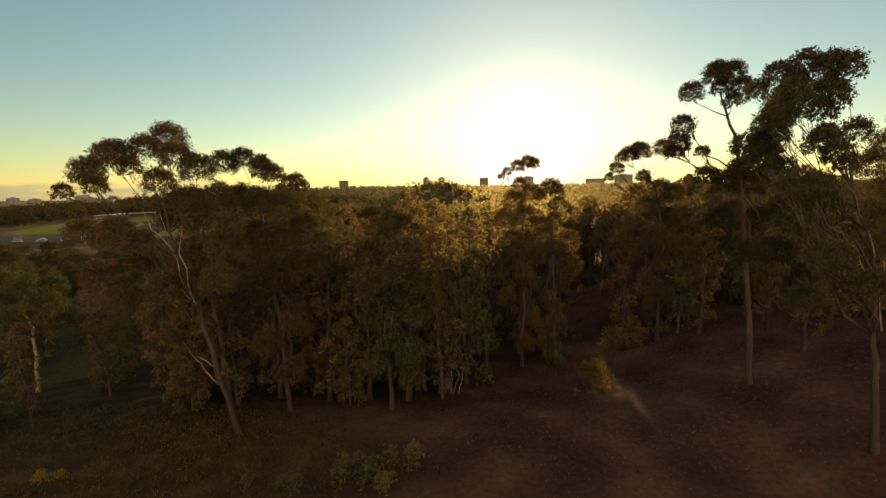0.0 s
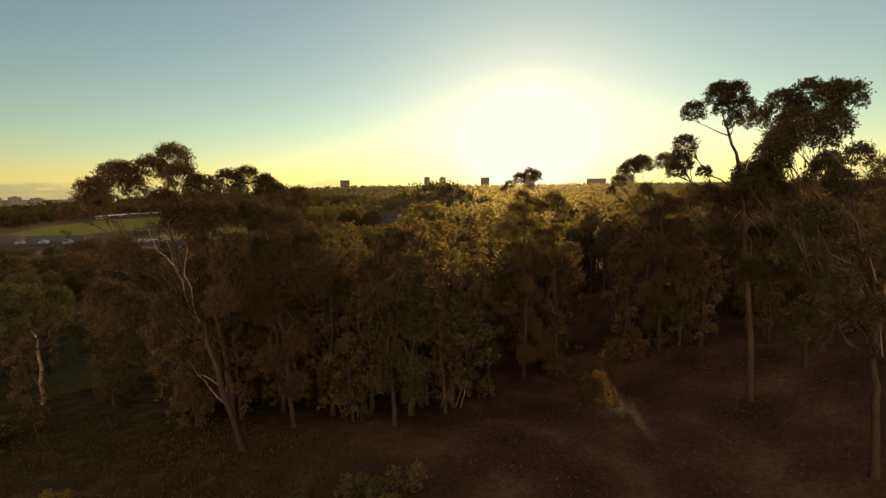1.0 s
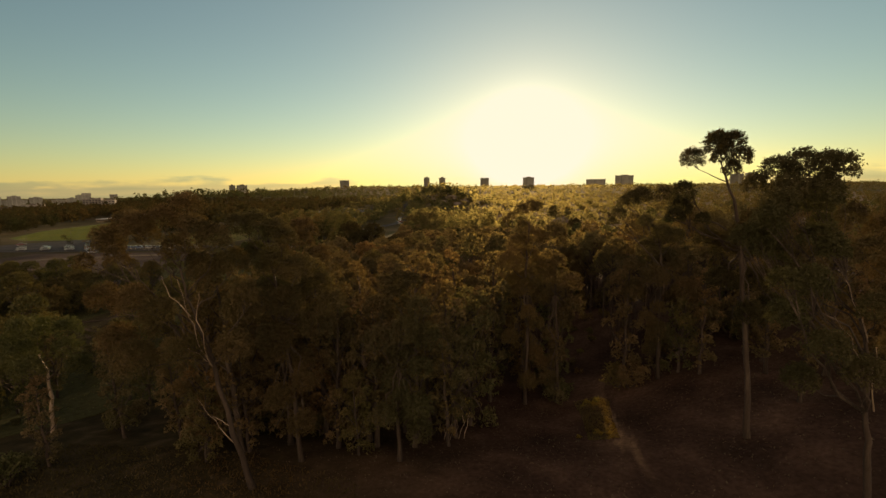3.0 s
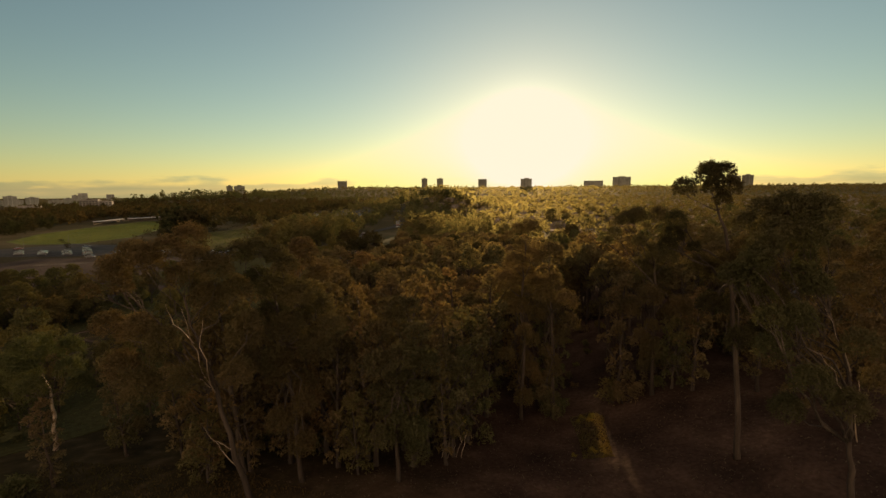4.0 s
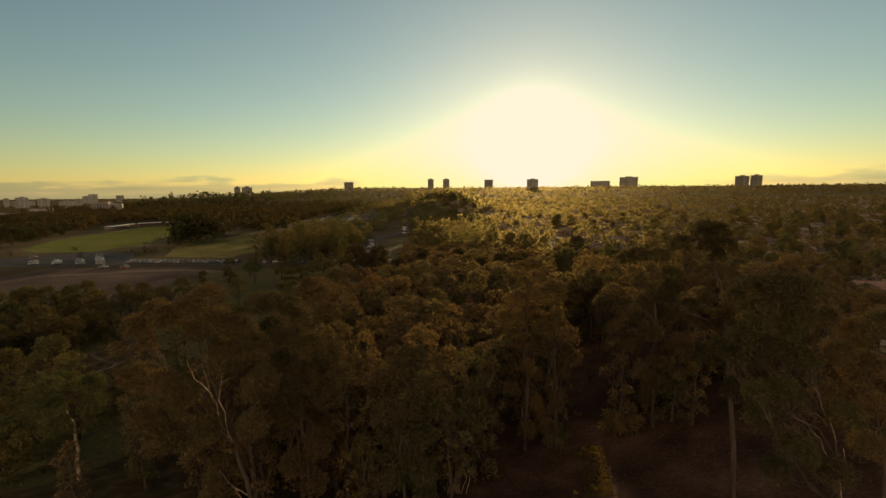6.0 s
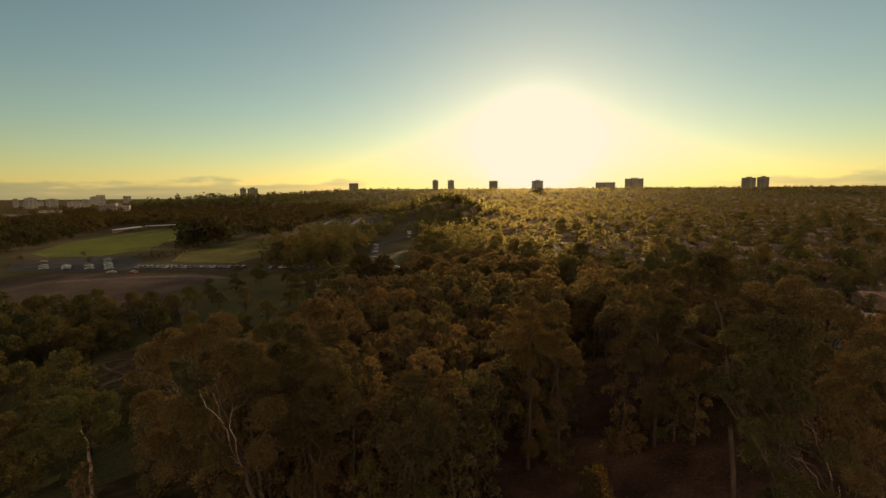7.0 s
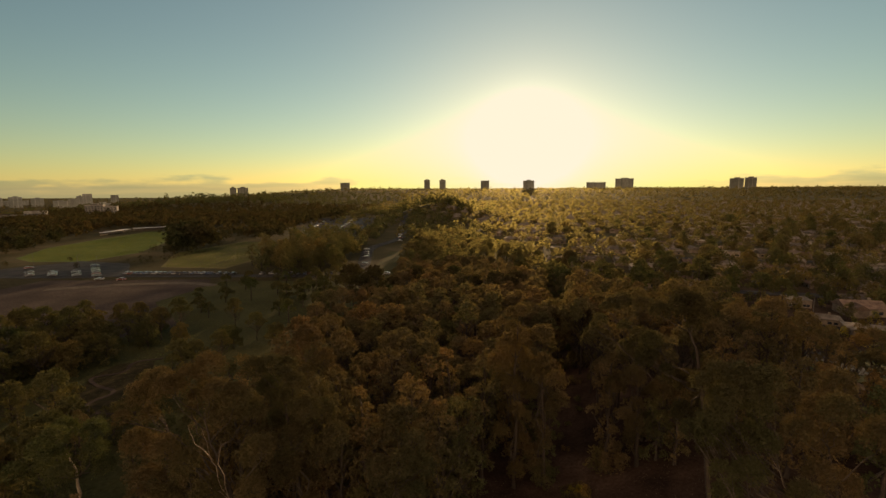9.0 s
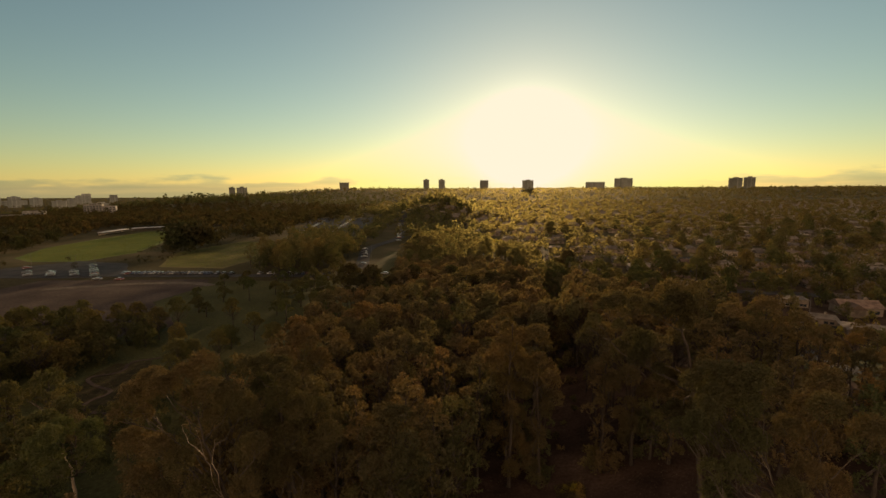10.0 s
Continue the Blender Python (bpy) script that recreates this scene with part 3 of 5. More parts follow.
hero(-14.6, 44.5, [(-15.2, 12), (-15.8, 18), (-16.6, 23), (-17.0, 25.5)], 0.26,
     [(-19.2, 28.0, 1.3), (-17.6, 28.3, 1.2), (-16.4, 27.4, 1.2), (-14.4, 26.9, 1.1), (-15.4, 27.8, 0.9), (-18.6, 24.8, 1.6), (-16.2, 24.4, 1.7), (-13.6, 24.0, 1.6), (-12.8, 22.0, 1.6),
      (-17.4, 21.4, 1.6), (-14.8, 20.8, 1.8), (-12.4, 18.6, 1.8), (-16.2, 17.4, 1.7), (-10.8, 20.6, 1.4)], 12, "dark gum tree with small round top clumps", skirt=8)
# dark leaves put the shaded side of this backlit crown into its colour
hero(30.5, 44, [(30.0, 12), (29.3, 18.7), (28.5, 25), (27.7, 29.0), (27.2, 31.4), (26.4, 33.2)], 0.30,
     [(25.2, 34.9, 1.25), (26.6, 35.1, 1.15), (24.1, 33.8, 1.1), (27.3, 33.8, 1.05), (25.9, 35.5, 0.9), (26.8, 32.7, 0.8), (25.8, 33.8, 0.9), (22.9, 30.7, 1.1), (23.4, 29.3, 1.2), (22.6, 28.4, 0.9), (24.0, 28.2, 0.7),
      (29.4, 28.0, 1.3), (27.6, 26.8, 1.1), (26.2, 26.2, 1.2), (28.0, 25.6, 1.5), (30.2, 25.6, 1.7), (32.2, 26.0, 1.7), (27.2, 22.2, 1.4),
      (31.0, 22.0, 1.7), (33.4, 23.0, 1.7), (29.2, 19.2, 1.4), (33.0, 19.0, 1.7)], 13, "very tall slender gum tree with separate leaf clumps", leaf=DARK_LEAF, sway=-0.45, steep=0.6)
hero(30.7, 31.3, [(30.3, 12), (29.9, 15), (28.9, 20.6), (27.2, 25)], 0.27,
     [(25.6, 32.4, 1.1), (24.6, 32.5, 1.0), (26.2, 31.3, 0.9), (23.6, 31.7, 1.0), (22.7, 31.0, 1.0), (22.6, 32.3, 0.95), (23.5, 32.7, 0.95), (21.6, 31.3, 0.9), (21.8, 30.2, 1.0), (24.6, 30.8, 1.2), (23.4, 29.9, 1.1), (24.9, 27.9, 1.1), (25.7, 27.2, 1.0),
      (26.4, 28.6, 0.8), (22.6, 28.6, 0.9), (21.0, 29.0, 1.0), (20.5, 27.8, 0.9), (22.0, 27.0, 0.9), (24.2, 25.2, 1.1), (26.0, 24.2, 1.1), (28.6, 23.2, 1.2), (23.2, 22.8, 1.2), (25.2, 20.8, 1.3),
      (28.2, 18.8, 1.3), (26.2, 17.2, 1.2), (22.2, 29.8, 1.0), (23.0, 27.6, 1.0), (21.4, 28.0, 0.9), (25.4, 30.0, 1.0), (23.8, 26.4, 0.9), (27.4, 26.6, 0.7), (22.2, 25.2, 0.9)], 14, "tall gum tree with a dense dark crown and forked pale trunk", sway=-0.35,
     bare=(((29.9, 31.0, 15.4), (29.2, 30.7, 17.8), (29.1, 30.6, 20.2)), ((28.9, 31.0, 20.4), (28.0, 30.8, 22.4), (26.4, 30.9, 25.4)), ((29.6, 31.0, 17.4), (27.8, 30.8, 20.0), (26.2, 30.8, 22.4))))
hero(35.5, 33, [(35, 14), (34, 20), (32.6, 25)], 0.27,
     [(30.1, 29.0, 1.1), (31.4, 29.6, 1.3), (32.6, 28.0, 1.4), (30.6, 26.6, 1.2), (33.2, 25.2, 1.5), (34.4, 30.0, 1.4), (36.0, 27.0, 1.5), (31.6, 23.4, 1.3), (34.6, 21.6, 1.5), (32.4, 19.6, 1.3)], 15,
     "tall gum tree with thin hanging foliage")
hero(30.5, 63, [(30.4, 14), (30.0, 20), (29.4, 24.5), (28.0, 27)], 0.27,
     [(27.6, 30.0, 1.4), (25.8, 29.6, 1.3), (29.2, 30.2, 1.3), (26.6, 30.2, 1.1), (24.7, 29.2, 0.9), (30.5, 29.9, 1.0), (23.6, 27.7, 1.0), (22.8, 26.5, 0.7), (27.2, 26.6, 1.0), (28.2, 26.2, 0.8), (29.6, 25.0, 1.5), (31.4, 24.4, 1.5),
      (28.4, 22.8, 1.6), (31.6, 21.0, 1.8), (29.0, 19.0, 1.8), (32.8, 17.6, 1.8), (27.4, 16.6, 1.6)], 16, "gum tree with a flat open crown", skirt=7)
hero(11.6, 63, [(11.8, 12), (11.4, 18), (11.6, 23), (11.8, 26)], 0.26,
     [(10.9, 28.2, 1.0), (12.2, 28.7, 1.1), (13.2, 28.6, 0.9), (9.2, 27.4, 0.7), (8.6, 26.8, 0.5), (11.4, 25.8, 1.2), (12.8, 24.6, 1.5), (10.2, 23.8, 1.6), (8.8, 21.4, 1.7), (12.0, 21.6, 1.8), (14.0, 20.4, 1.6), (10.4, 18.4, 1.8)], 17,
     "gum tree with a small tuft above its crown", skirt=9)
hero(16.4, 64, [(16.2, 12), (15.8, 18), (15.4, 22)], 0.3,
     [(15.2, 25.4, 1.4), (16.4, 25.0, 1.2), (14.2, 24.4, 1.0), (16.9, 23.4, 1.0), (15.8, 21.2, 1.2), (14.6, 19.0, 1.5), (17.4, 18.4, 1.6), (16.0, 15.6, 1.7)], 18, "slim gum tree with a rounded top", skirt=8, fine=False)
hero(-18.4, 60, [(-18.0, 12), (-18.4, 18), (-18.8, 22)], 0.25,
     [(-19.0, 26.4, 1.2), (-17.6, 26.6, 1.2), (-16.6, 25.8, 1.0), (-20.0, 25.4, 1.1), (-18.4, 24.6, 1.4), (-21.0, 23.0, 1.6), (-16.4, 22.6, 1.7), (-19.2, 20.8, 1.8), (-15.4, 19.4, 1.8), (-21.4, 18.6, 1.8), (-18.0, 16.4, 1.8)], 19,
     "dark gum tree with a rounded crown", skirt=9, fine=False)
hero(-4.6, 44.5, [(-4.8, 10), (-4.4, 15), (-4.2, 19)], 0.25,
     [(-4.2, 22.4, 1.2), (-3.0, 22.2, 1.0), (-5.4, 22.0, 1.1), (-4.6, 20.6, 1.5), (-2.4, 20.2, 1.3), (-6.6, 19.8, 1.4), (-3.6, 18.0, 1.6), (-6.2, 17.0, 1.6), (-1.6, 17.2, 1.5), (-4.4, 14.4, 1.6)], 20, "brownish gum tree with a lumpy crown", skirt=8, fine=False)
hero(-48.5, 54, [(-48.2, 6), (-48.3, 9.5), (-49, 12)], 0.28,
     [(-48.8, 15.6, 1.6), (-50.6, 14.6, 1.7), (-46.8, 14.4, 1.6), (-52.4, 13.0, 1.7), (-45.4, 12.6, 1.6), (-49.4, 12.8, 1.8), (-47.2, 11.4, 1.6), (-51.6, 10.8, 1.6), (-44.8, 10.2, 1.4), (-53.6, 11.4, 1.4)], 21,
     "round pale-stemmed gum tree", 1.8, leaf=GREEN_LEAF, bark=PEELED_BARK, fine=False)


def domes(rng, height, spread_r, turn=0.0):
    """Leaf clumps of a crown that is heaped up from a few rounded heads, as old gums have."""
    clumps = []
    heads = [(0.0, 0.0, height - 0.66 * spread_r, 0.80 * spread_r, 15)]
    a = rng.uniform(0, 6.28)
    for k in range(rng.choice((2, 3, 3))):
        a += rng.uniform(1.7, 2.5)
        size = spread_r * rng.uniform(0.48, 0.66)
        heads.append((0.72 * spread_r * math.cos(a), 0.72 * spread_r * math.sin(a), height - spread_r * rng.uniform(0.9, 1.7), size, 9))
    for hx, hy, hz, size, n in heads:
        for i in range(n):
            up = 1 - 1.35 * (i + 0.5) / n
            out = math.sqrt(max(0.0, 1 - up * up))
            b = 2.4 * i + turn
            reach = size * rng.uniform(0.62, 0.76)
            clumps.append(((hx + reach * out * math.cos(b), hy + reach * out * math.sin(b), hz + 0.86 * reach * up), size * rng.uniform(0.31, 0.40)))
    return clumps


def domed(seed, height, spread_r, per_area, length, width, leaf, bark, name="gum_tree", label=""):
    """A tree with a domed crown over a bare stem."""
    rng = random.Random(seed)
    trunk = [(0.02 * h, 0.015 * h, h) for h in (height * 0.25, height * 0.5, height * 0.7, height * 0.82)]
    return grow(name, (0, 0, 0), trunk, 0.015 * height, domes(rng, height, spread_r), seed, per_area, length, width, leaf, bark, label, limbs=False, sides=5)


def generic(seed, height, spread_r, count, per_area, length, width, leaf, bark, umbrella, name="gum_tree", label="", limbs=False, low=0.45):
    """A tree of random habit, built at the origin's far side and copied from there."""
    rng = random.Random(seed)
    lean = Vector((rng.gauss(0, 0.05), rng.gauss(0, 0.05)))
    trunk = [(lean.x * h, lean.y * h, h) for h in (height * 0.25, height * 0.5, height * 0.72, height * 0.86)]
    clumps = []
    for i in range(count):
        t = (i + 0.5) / count
        z = height * (low + (0.95 - low) * t ** 0.8)
        reach = spread_r * ((0.55 + 0.45 * t) if umbrella else math.sin(math.pi * (0.20 + 0.62 * t)))
        a = i * 2.4 + rng.uniform(-0.5, 0.5)
        d = reach * (rng.uniform(0.35, 1.0) if i < count - 2 else rng.uniform(0, 0.4))
        r = spread_r * rng.uniform(0.23, 0.38)
        clumps.append(((d * math.cos(a) + lean.x * z, d * math.sin(a) + lean.y * z, z - 0.5 * r + (rng.uniform(-0.3, 0.5))), r))
    return grow(name, (0, 0, 0), trunk, 0.016 * height, clumps, seed, per_area, length, width, leaf, bark, label, limbs=limbs, sides=5)


def plant(kinds, spots, group):
    """The first of each kind moves to its spot, the rest are copies."""
    used = set()
    for k, x, y, turn, size in spots:
        ob = kinds[k]
        m = pose(x, y, ground_z(x, y) - 0.1, 0, 0, turn)
        if k in used:
            ob = copy_thing(ob, m)
        else:
            used.add(k)
            ob.matrix_basis = m
        ob.scale = (size, size, size * (0.92 + 0.16 * ((x * 7.3 + y * 3.1) % 1)))
        tagged(ob, group=group)


def clear_of(x, y, gap):
    return all((x - a) ** 2 + (y - b) ** 2 > gap * gap for a, b in taken)


taken = [(-17.4, 39.5), (-14.6, 44.5), (30.5, 44), (30.7, 31.3), (35.5, 33), (30.5, 63), (11.6, 63), (16.4, 64), (-18.4, 60), (-4.6, 44.5), (-48.5, 54)]
GUM_UMBRELLA, GUM_PALE = "gum tree with a brownish umbrella crown", "gum tree with a pale trunk and lumpy crown"

near_kinds = [generic(31, 23, 3.3, 30, 175, 0.42, 0.15, GUM_LEAF, SHADED_STRINGY_BARK, True, label=GUM_UMBRELLA, low=0.14),
              generic(32, 21, 3.0, 28, 175, 0.42, 0.15, GUM_LEAF, SHADED_STRINGY_BARK, True, label=GUM_PALE, low=0.12),
              generic(33, 24, 2.7, 26, 165, 0.44, 0.15, GUM_LEAF, DARK_BARK, False, label="tall narrow gum tree with foliage down its stem", low=0.08),
              generic(34, 17, 3.8, 24, 160, 0.44, 0.15, GREEN_LEAF, DARK_BARK, False, label="broad dark green tree", name="broadleaf_tree", low=0.05),
              generic(35, 20, 3.2, 30, 175, 0.42, 0.15, GUM_LEAF, SHADED_STRINGY_BARK, False, label="gum tree with a rounded brownish crown", low=0.08),
              generic(36, 17, 4.2, 32, 190, 0.42, 0.15, GUM_LEAF, SHADED_STRINGY_BARK, True, label="gum tree with a bare stem and high dense crown", low=0.42),
              domed(37, 22, 3.5, 165, 0.42, 0.15, GUM_LEAF, SHADED_STRINGY_BARK, label=GUM_UMBRELLA),
              domed(38, 20.5, 3.2, 165, 0.42, 0.15, GUM_LEAF, SHADED_STRINGY_BARK, label=GUM_PALE),
              domed(39, 22.5, 2.9, 165, 0.42, 0.15, GUM_LEAF, DARK_BARK, label="tall slim gum tree with rounded heads of leaves"),
              domed(40, 19.5, 3.5, 165, 0.42, 0.15, GUM_LEAF, SHADED_STRINGY_BARK, label="gum tree with a rounded brownish crown")]
inner_kind = {0: 6, 1: 7, 2: 8, 3: 3, 4: 9, 5: 5}
mid_kinds = [domed(41, 17, 3.2, 125, 0.48, 0.185, GUM_LEAF, SHADED_STRINGY_BARK, label=GUM_UMBRELLA),
             domed(42, 15.5, 3.0, 125, 0.48, 0.185, GUM_LEAF, BARK, label=GUM_PALE),
             domed(43, 18, 2.7, 125, 0.48, 0.185, GUM_LEAF, DARK_BARK, label="slim gum tree with rounded heads of leaves"),
             domed(44, 13, 3.6, 125, 0.48, 0.185, GREEN_LEAF, DARK_BARK, label="broad dark green tree", name="broadleaf_tree"),
             domed(45, 15.5, 3.3, 125, 0.48, 0.185, GUM_LEAF, SHADED_STRINGY_BARK, label="gum tree with a rounded brownish crown"),
             generic(46, 9, 4.0, 24, 125, 0.46, 0.18, GREEN_LEAF, DARK_BARK, False, label="low spreading dark green tree in the hollow", name="broadleaf_tree", low=0.12)]


def in_sun_lane(x, y):
    """The gap in the grove through which the low sun reaches the clearing."""
    d = y - 60
    return -2 < d < 150 and abs(x - (20.9 + 0.198 * d)) < (4.4 if d < 30 else 3.8)


def in_grove(x, y):
    """Where the gum grove stands: ahead of the take-off, between the grass hollow and the houses."""
    left = -30 - 0.10 * (y - 55)
    right = 80 + 14 * smooth(112, 138, y) - 62 * smooth(152, 200, y)
    if y < 64 and 4 < x < 60 or y < 48 and -10 < x < 60:
        return False
    if abs(x - 40 + 0.25 * max(0, y - 70)) < 3.2 and y < 92 or in_sun_lane(x, y):
        return False
    if y > 138 and abs(x + 34) < (8 if y < 165 else 14):
        return False
    return left < x < right and 46 < y < 240


def scatter(count, area, kinds, gap, size, seed, inside, draws=12000):
    rng = random.Random(seed)
    spots = []
    for _ in range(draws):
        if len(spots) >= count:
            break
        x, y = rng.uniform(area[0], area[1]), rng.uniform(area[2], area[3])
        if inside(x, y) and clear_of(x, y, gap):
            taken.append((x, y))
            spots.append((rng.choice(kinds), x, y, rng.uniform(0, 360), size(y) * rng.uniform(0.84, 1.12)))
    return spots


near_spots = scatter(165, (-40, 100, 46, 88), (0, 0, 1, 1, 2, 2, 3, 4, 4), 3.7, lambda y: 0.98 - 0.004 * (y - 46), 5, in_grove)
# single trees at the edges of the clearing and beside the hollow
WEST_EDGE = ((4, -38, 52, 0.66), (3, -36, 60, 0.72), (0, -43, 64, 0.74), (4, -54, 46, 0.55), (3, -50, 74, 0.62), (4, -30, 50, 0.7), (0, -26, 53, 0.85), (4, -40, 44, 0.5), (2, -8.5, 50, 0.86), (4, -1.5, 52, 0.8), (4, -6, 57, 0.9), (3, -11.5, 52.5, 0.95), (3, -9, 46, 0.55), (4, -21, 47, 0.7), (3, -24.5, 44.5, 0.55), (3, -47, 66, 0.62))
EAST_EDGE = ((1, 46.2, 53.8, 0.9), (1, 38.7, 48, 0.72), (4, 35, 60.6, 0.78), (1, 41.6, 57.2, 0.8), (3, 33.2, 63, 0.8), (4, 43.5, 61, 0.8), (3, 52, 47, 0.95), (3, 60, 52, 0.9), (4, 57, 60, 0.8), (3, 66, 44, 0.85), (3, 2.5, 56.5, 0.8), (2, 0.5, 48.5, 0.6))
for k, x, y, size in WEST_EDGE + EAST_EDGE:
    taken.append((x, y))
    near_spots.append((k, x, y, (x * 37) % 360, size))
near_spots += scatter(17, (86, 136, 78, 116), (3, 3, 4), 5.0, lambda y: 0.76, 21, lambda x, y: abs(y - 84 - 0.68 * (x - 90)) < 9 and abs(x - 93 - 0.28 * (y - 92)) > 5)
near_spots += scatter(26, (-102, -54, 44, 98), (3, 4), 7.0, lambda y: 0.58, 22, lambda x, y: not (-94 < x < -60 and y > 80))
# added gums whose high crowns hold the sunbeam to its patch
near_spots += [(5, 26.2, 104, 10, 1.0), (5, 33.4, 104, 100, 1.04), (5, 27.2, 111, 200, 1.04), (5, 34.8, 111.5, 300, 1.06), (5, 28.2, 117.5, 60, 1.06), (5, 35.8, 117, 150, 1.0), (5, 29.9, 108, 20, 1.05)]
near_spots = [((3 if x < -34 and int(turn) % 2 else k), x, y, turn, size) for k, x, y, turn, size in near_spots]
near_spots = [(k, x, y, turn, size * (1 - 0.30 * smooth(48, 66, x))) for k, x, y, turn, size in near_spots]
near_spots = [(inner_kind[k] if y > 69 and -26 < x < 82 else k, x, y, turn, size) for k, x, y, turn, size in near_spots]
plant(near_kinds, near_spots, "gum trees of the near grove")
mid_spots = scatter(460, (-60, 105, 84, 240), (0, 1, 1, 2, 2, 3, 4, 4), 4.2, lambda y: 1.08 - 0.0028 * (y - 84), 6, in_grove)
mid_spots += scatter(60, (-135, -84, 96, 142), (2, 3, 3, 4, 0), 4.4, lambda y: 0.92, 7, lambda x, y: not (-90 < x < -70 and y < 124))
mid_spots += scatter(34, (-100, -34, 75, 235), (3, 4, 4), 8.0, lambda y: 0.72, 8, lambda x, y: x < -34 - 0.1 * (y - 55) and not (-95 < x < -64 and y < 125))
mid_spots += scatter(70, (-135, -58, 50, 108), (2, 3, 3, 4, 4), 4.8, lambda y: 0.90, 10, lambda x, y: not (-96 < x < -62 and y > 80))
mid_spots += scatter(22, (-64, -40, 172, 228), (0, 1, 3, 4), 4.6, lambda y: 0.60, 15, lambda x, y: True)
mid_spots += scatter(12, (-140, -88, 60, 100), (3, 4, 2), 8.0, lambda y: 0.6, 9, lambda x, y: True)
mid_spots = [(((5, 5, 3)[int(turn) % 3] if x < -34 else k), x, y, turn, size) for k, x, y, turn, size in mid_spots]
for i in range(30):
    # low growth keeps under the light that reaches the clearing
    d = 38 + 3.7 * i
    mid_spots.append((3 if i % 2 else 4, 20.9 + 0.198 * d + (-2.6, 0.4, 2.8)[i % 3], 60 + d, 47 * i % 360, 0.0046 * d))
mid_spots = [(k, x, y, turn, size * (1 - 0.22 * smooth(55, 70, x))) for k, x, y, turn, size in mid_spots]
plant(mid_kinds, [s for s in mid_spots if s[2] < 112 or s[2] < 150 and s[1] < -36], "trees of the far grove and hollow")


def joined_grove(spots, seed, name, leaf, label):
    """Trees far enough off that their crowns run together."""
    rng = random.Random(seed)
    clumps, verts, faces = [], [], []
    for k, x, y, turn, size in spots:
        z, h, reach = ground_z(x, y), (17, 15.5, 18, 13, 15.5, 9)[k] * size, (3.3, 3.1, 2.8, 3.7, 3.4, 4.0)[k] * size
        tube(verts, faces, [Vector((x, y, z - 0.4)), Vector((x + 0.2, y, z + 0.4 * h)), Vector((x + 0.3, y + 0.2, z + 0.85 * h))], [0.24, 0.18, 0.08], 5)
        clumps += [((x + cx, y + cy, z + cz), r) for (cx, cy, cz), r in domes(rng, h, reach, turn)]
    tagged(part(name + "_canopy", leaf_mesh(name + "_canopy", clumps, 95, 0.56, 0.22, seed), leaf, None), label, "trees", kind="stuff")
    tagged(part(name + "_stems", mesh_from(name + "_stems", verts, faces, True), DARK_BARK, None), "dark stems under the " + label, "trees", kind="stuff")


garden_belt = scatter(46, (36, 128, 158, 228), (3, 5, 5, 1), 6.0, lambda y: 1.05, 16, lambda x, y: not in_grove(x, y) and all((x - a) ** 2 + (y - b) ** 2 > 90 for a, b in ((139, 172), (130, 150), (101, 148), (115, 198), (95, 209))))
far_spots = [s for s in mid_spots if not (s[2] < 112 or s[2] < 150 and s[1] < -36)]
joined_grove([s for s in far_spots if s[0] not in (3, 5)], 46, "grove", GUM_LEAF, "brownish gum crowns at the far end of the grove")
joined_grove([s for s in far_spots if s[0] in (3, 5)] + garden_belt, 47, "garden_edge", GREEN_LEAF, "rounded green crowns between grove and gardens")
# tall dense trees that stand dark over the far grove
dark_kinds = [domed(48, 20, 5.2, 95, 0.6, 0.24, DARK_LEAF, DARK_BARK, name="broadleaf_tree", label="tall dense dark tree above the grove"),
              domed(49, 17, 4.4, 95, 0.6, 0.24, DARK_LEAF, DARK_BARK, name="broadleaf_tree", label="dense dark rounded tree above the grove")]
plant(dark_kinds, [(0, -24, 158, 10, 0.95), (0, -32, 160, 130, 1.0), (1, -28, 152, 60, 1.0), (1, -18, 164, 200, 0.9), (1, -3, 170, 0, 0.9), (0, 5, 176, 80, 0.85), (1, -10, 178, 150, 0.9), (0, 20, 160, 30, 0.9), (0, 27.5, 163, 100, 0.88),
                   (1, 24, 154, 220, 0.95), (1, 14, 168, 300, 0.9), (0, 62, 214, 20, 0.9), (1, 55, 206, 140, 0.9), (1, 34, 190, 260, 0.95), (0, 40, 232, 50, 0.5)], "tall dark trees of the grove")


def shrub(seed, leaf, name, label, size=1.0):
    rng = random.Random(seed)
    thing = new(name)
    tagged(thing, label, "shrub")
    clumps = [((rng.uniform(-0.9, 0.9) * size, rng.uniform(-0.9, 0.9) * size, rng.uniform(0.5, 1.5) * size), rng.uniform(0.5, 0.85) * size) for _ in range(7)]
    verts, faces = [], []
    for c, r in clumps:
        tube(verts, faces, wander(Vector((0, 0, -0.2)), Vector(c), 3, 0.1, rng), [0.05, 0.04, 0.03, 0.015], 5)
    part("woody_stem", mesh_from("woody_stem", verts, faces, True), DARK_BARK, thing)
    part("foliage", leaf_mesh("foliage", clumps, 330, 0.22, 0.095, seed), leaf, thing)
    return thing


shrub_kinds = [shrub(61, GREEN_LEAF, "shrub", "dark green shrub under the trees"), shrub(62, GUM_LEAF, "shrub", "brownish gum sapling thicket", 1.2),
               shrub(63, SUN_YELLOW_LEAF, "shrub", "small bush with leaves coloured yellow as if sunlit")]
rng = random.Random(64)
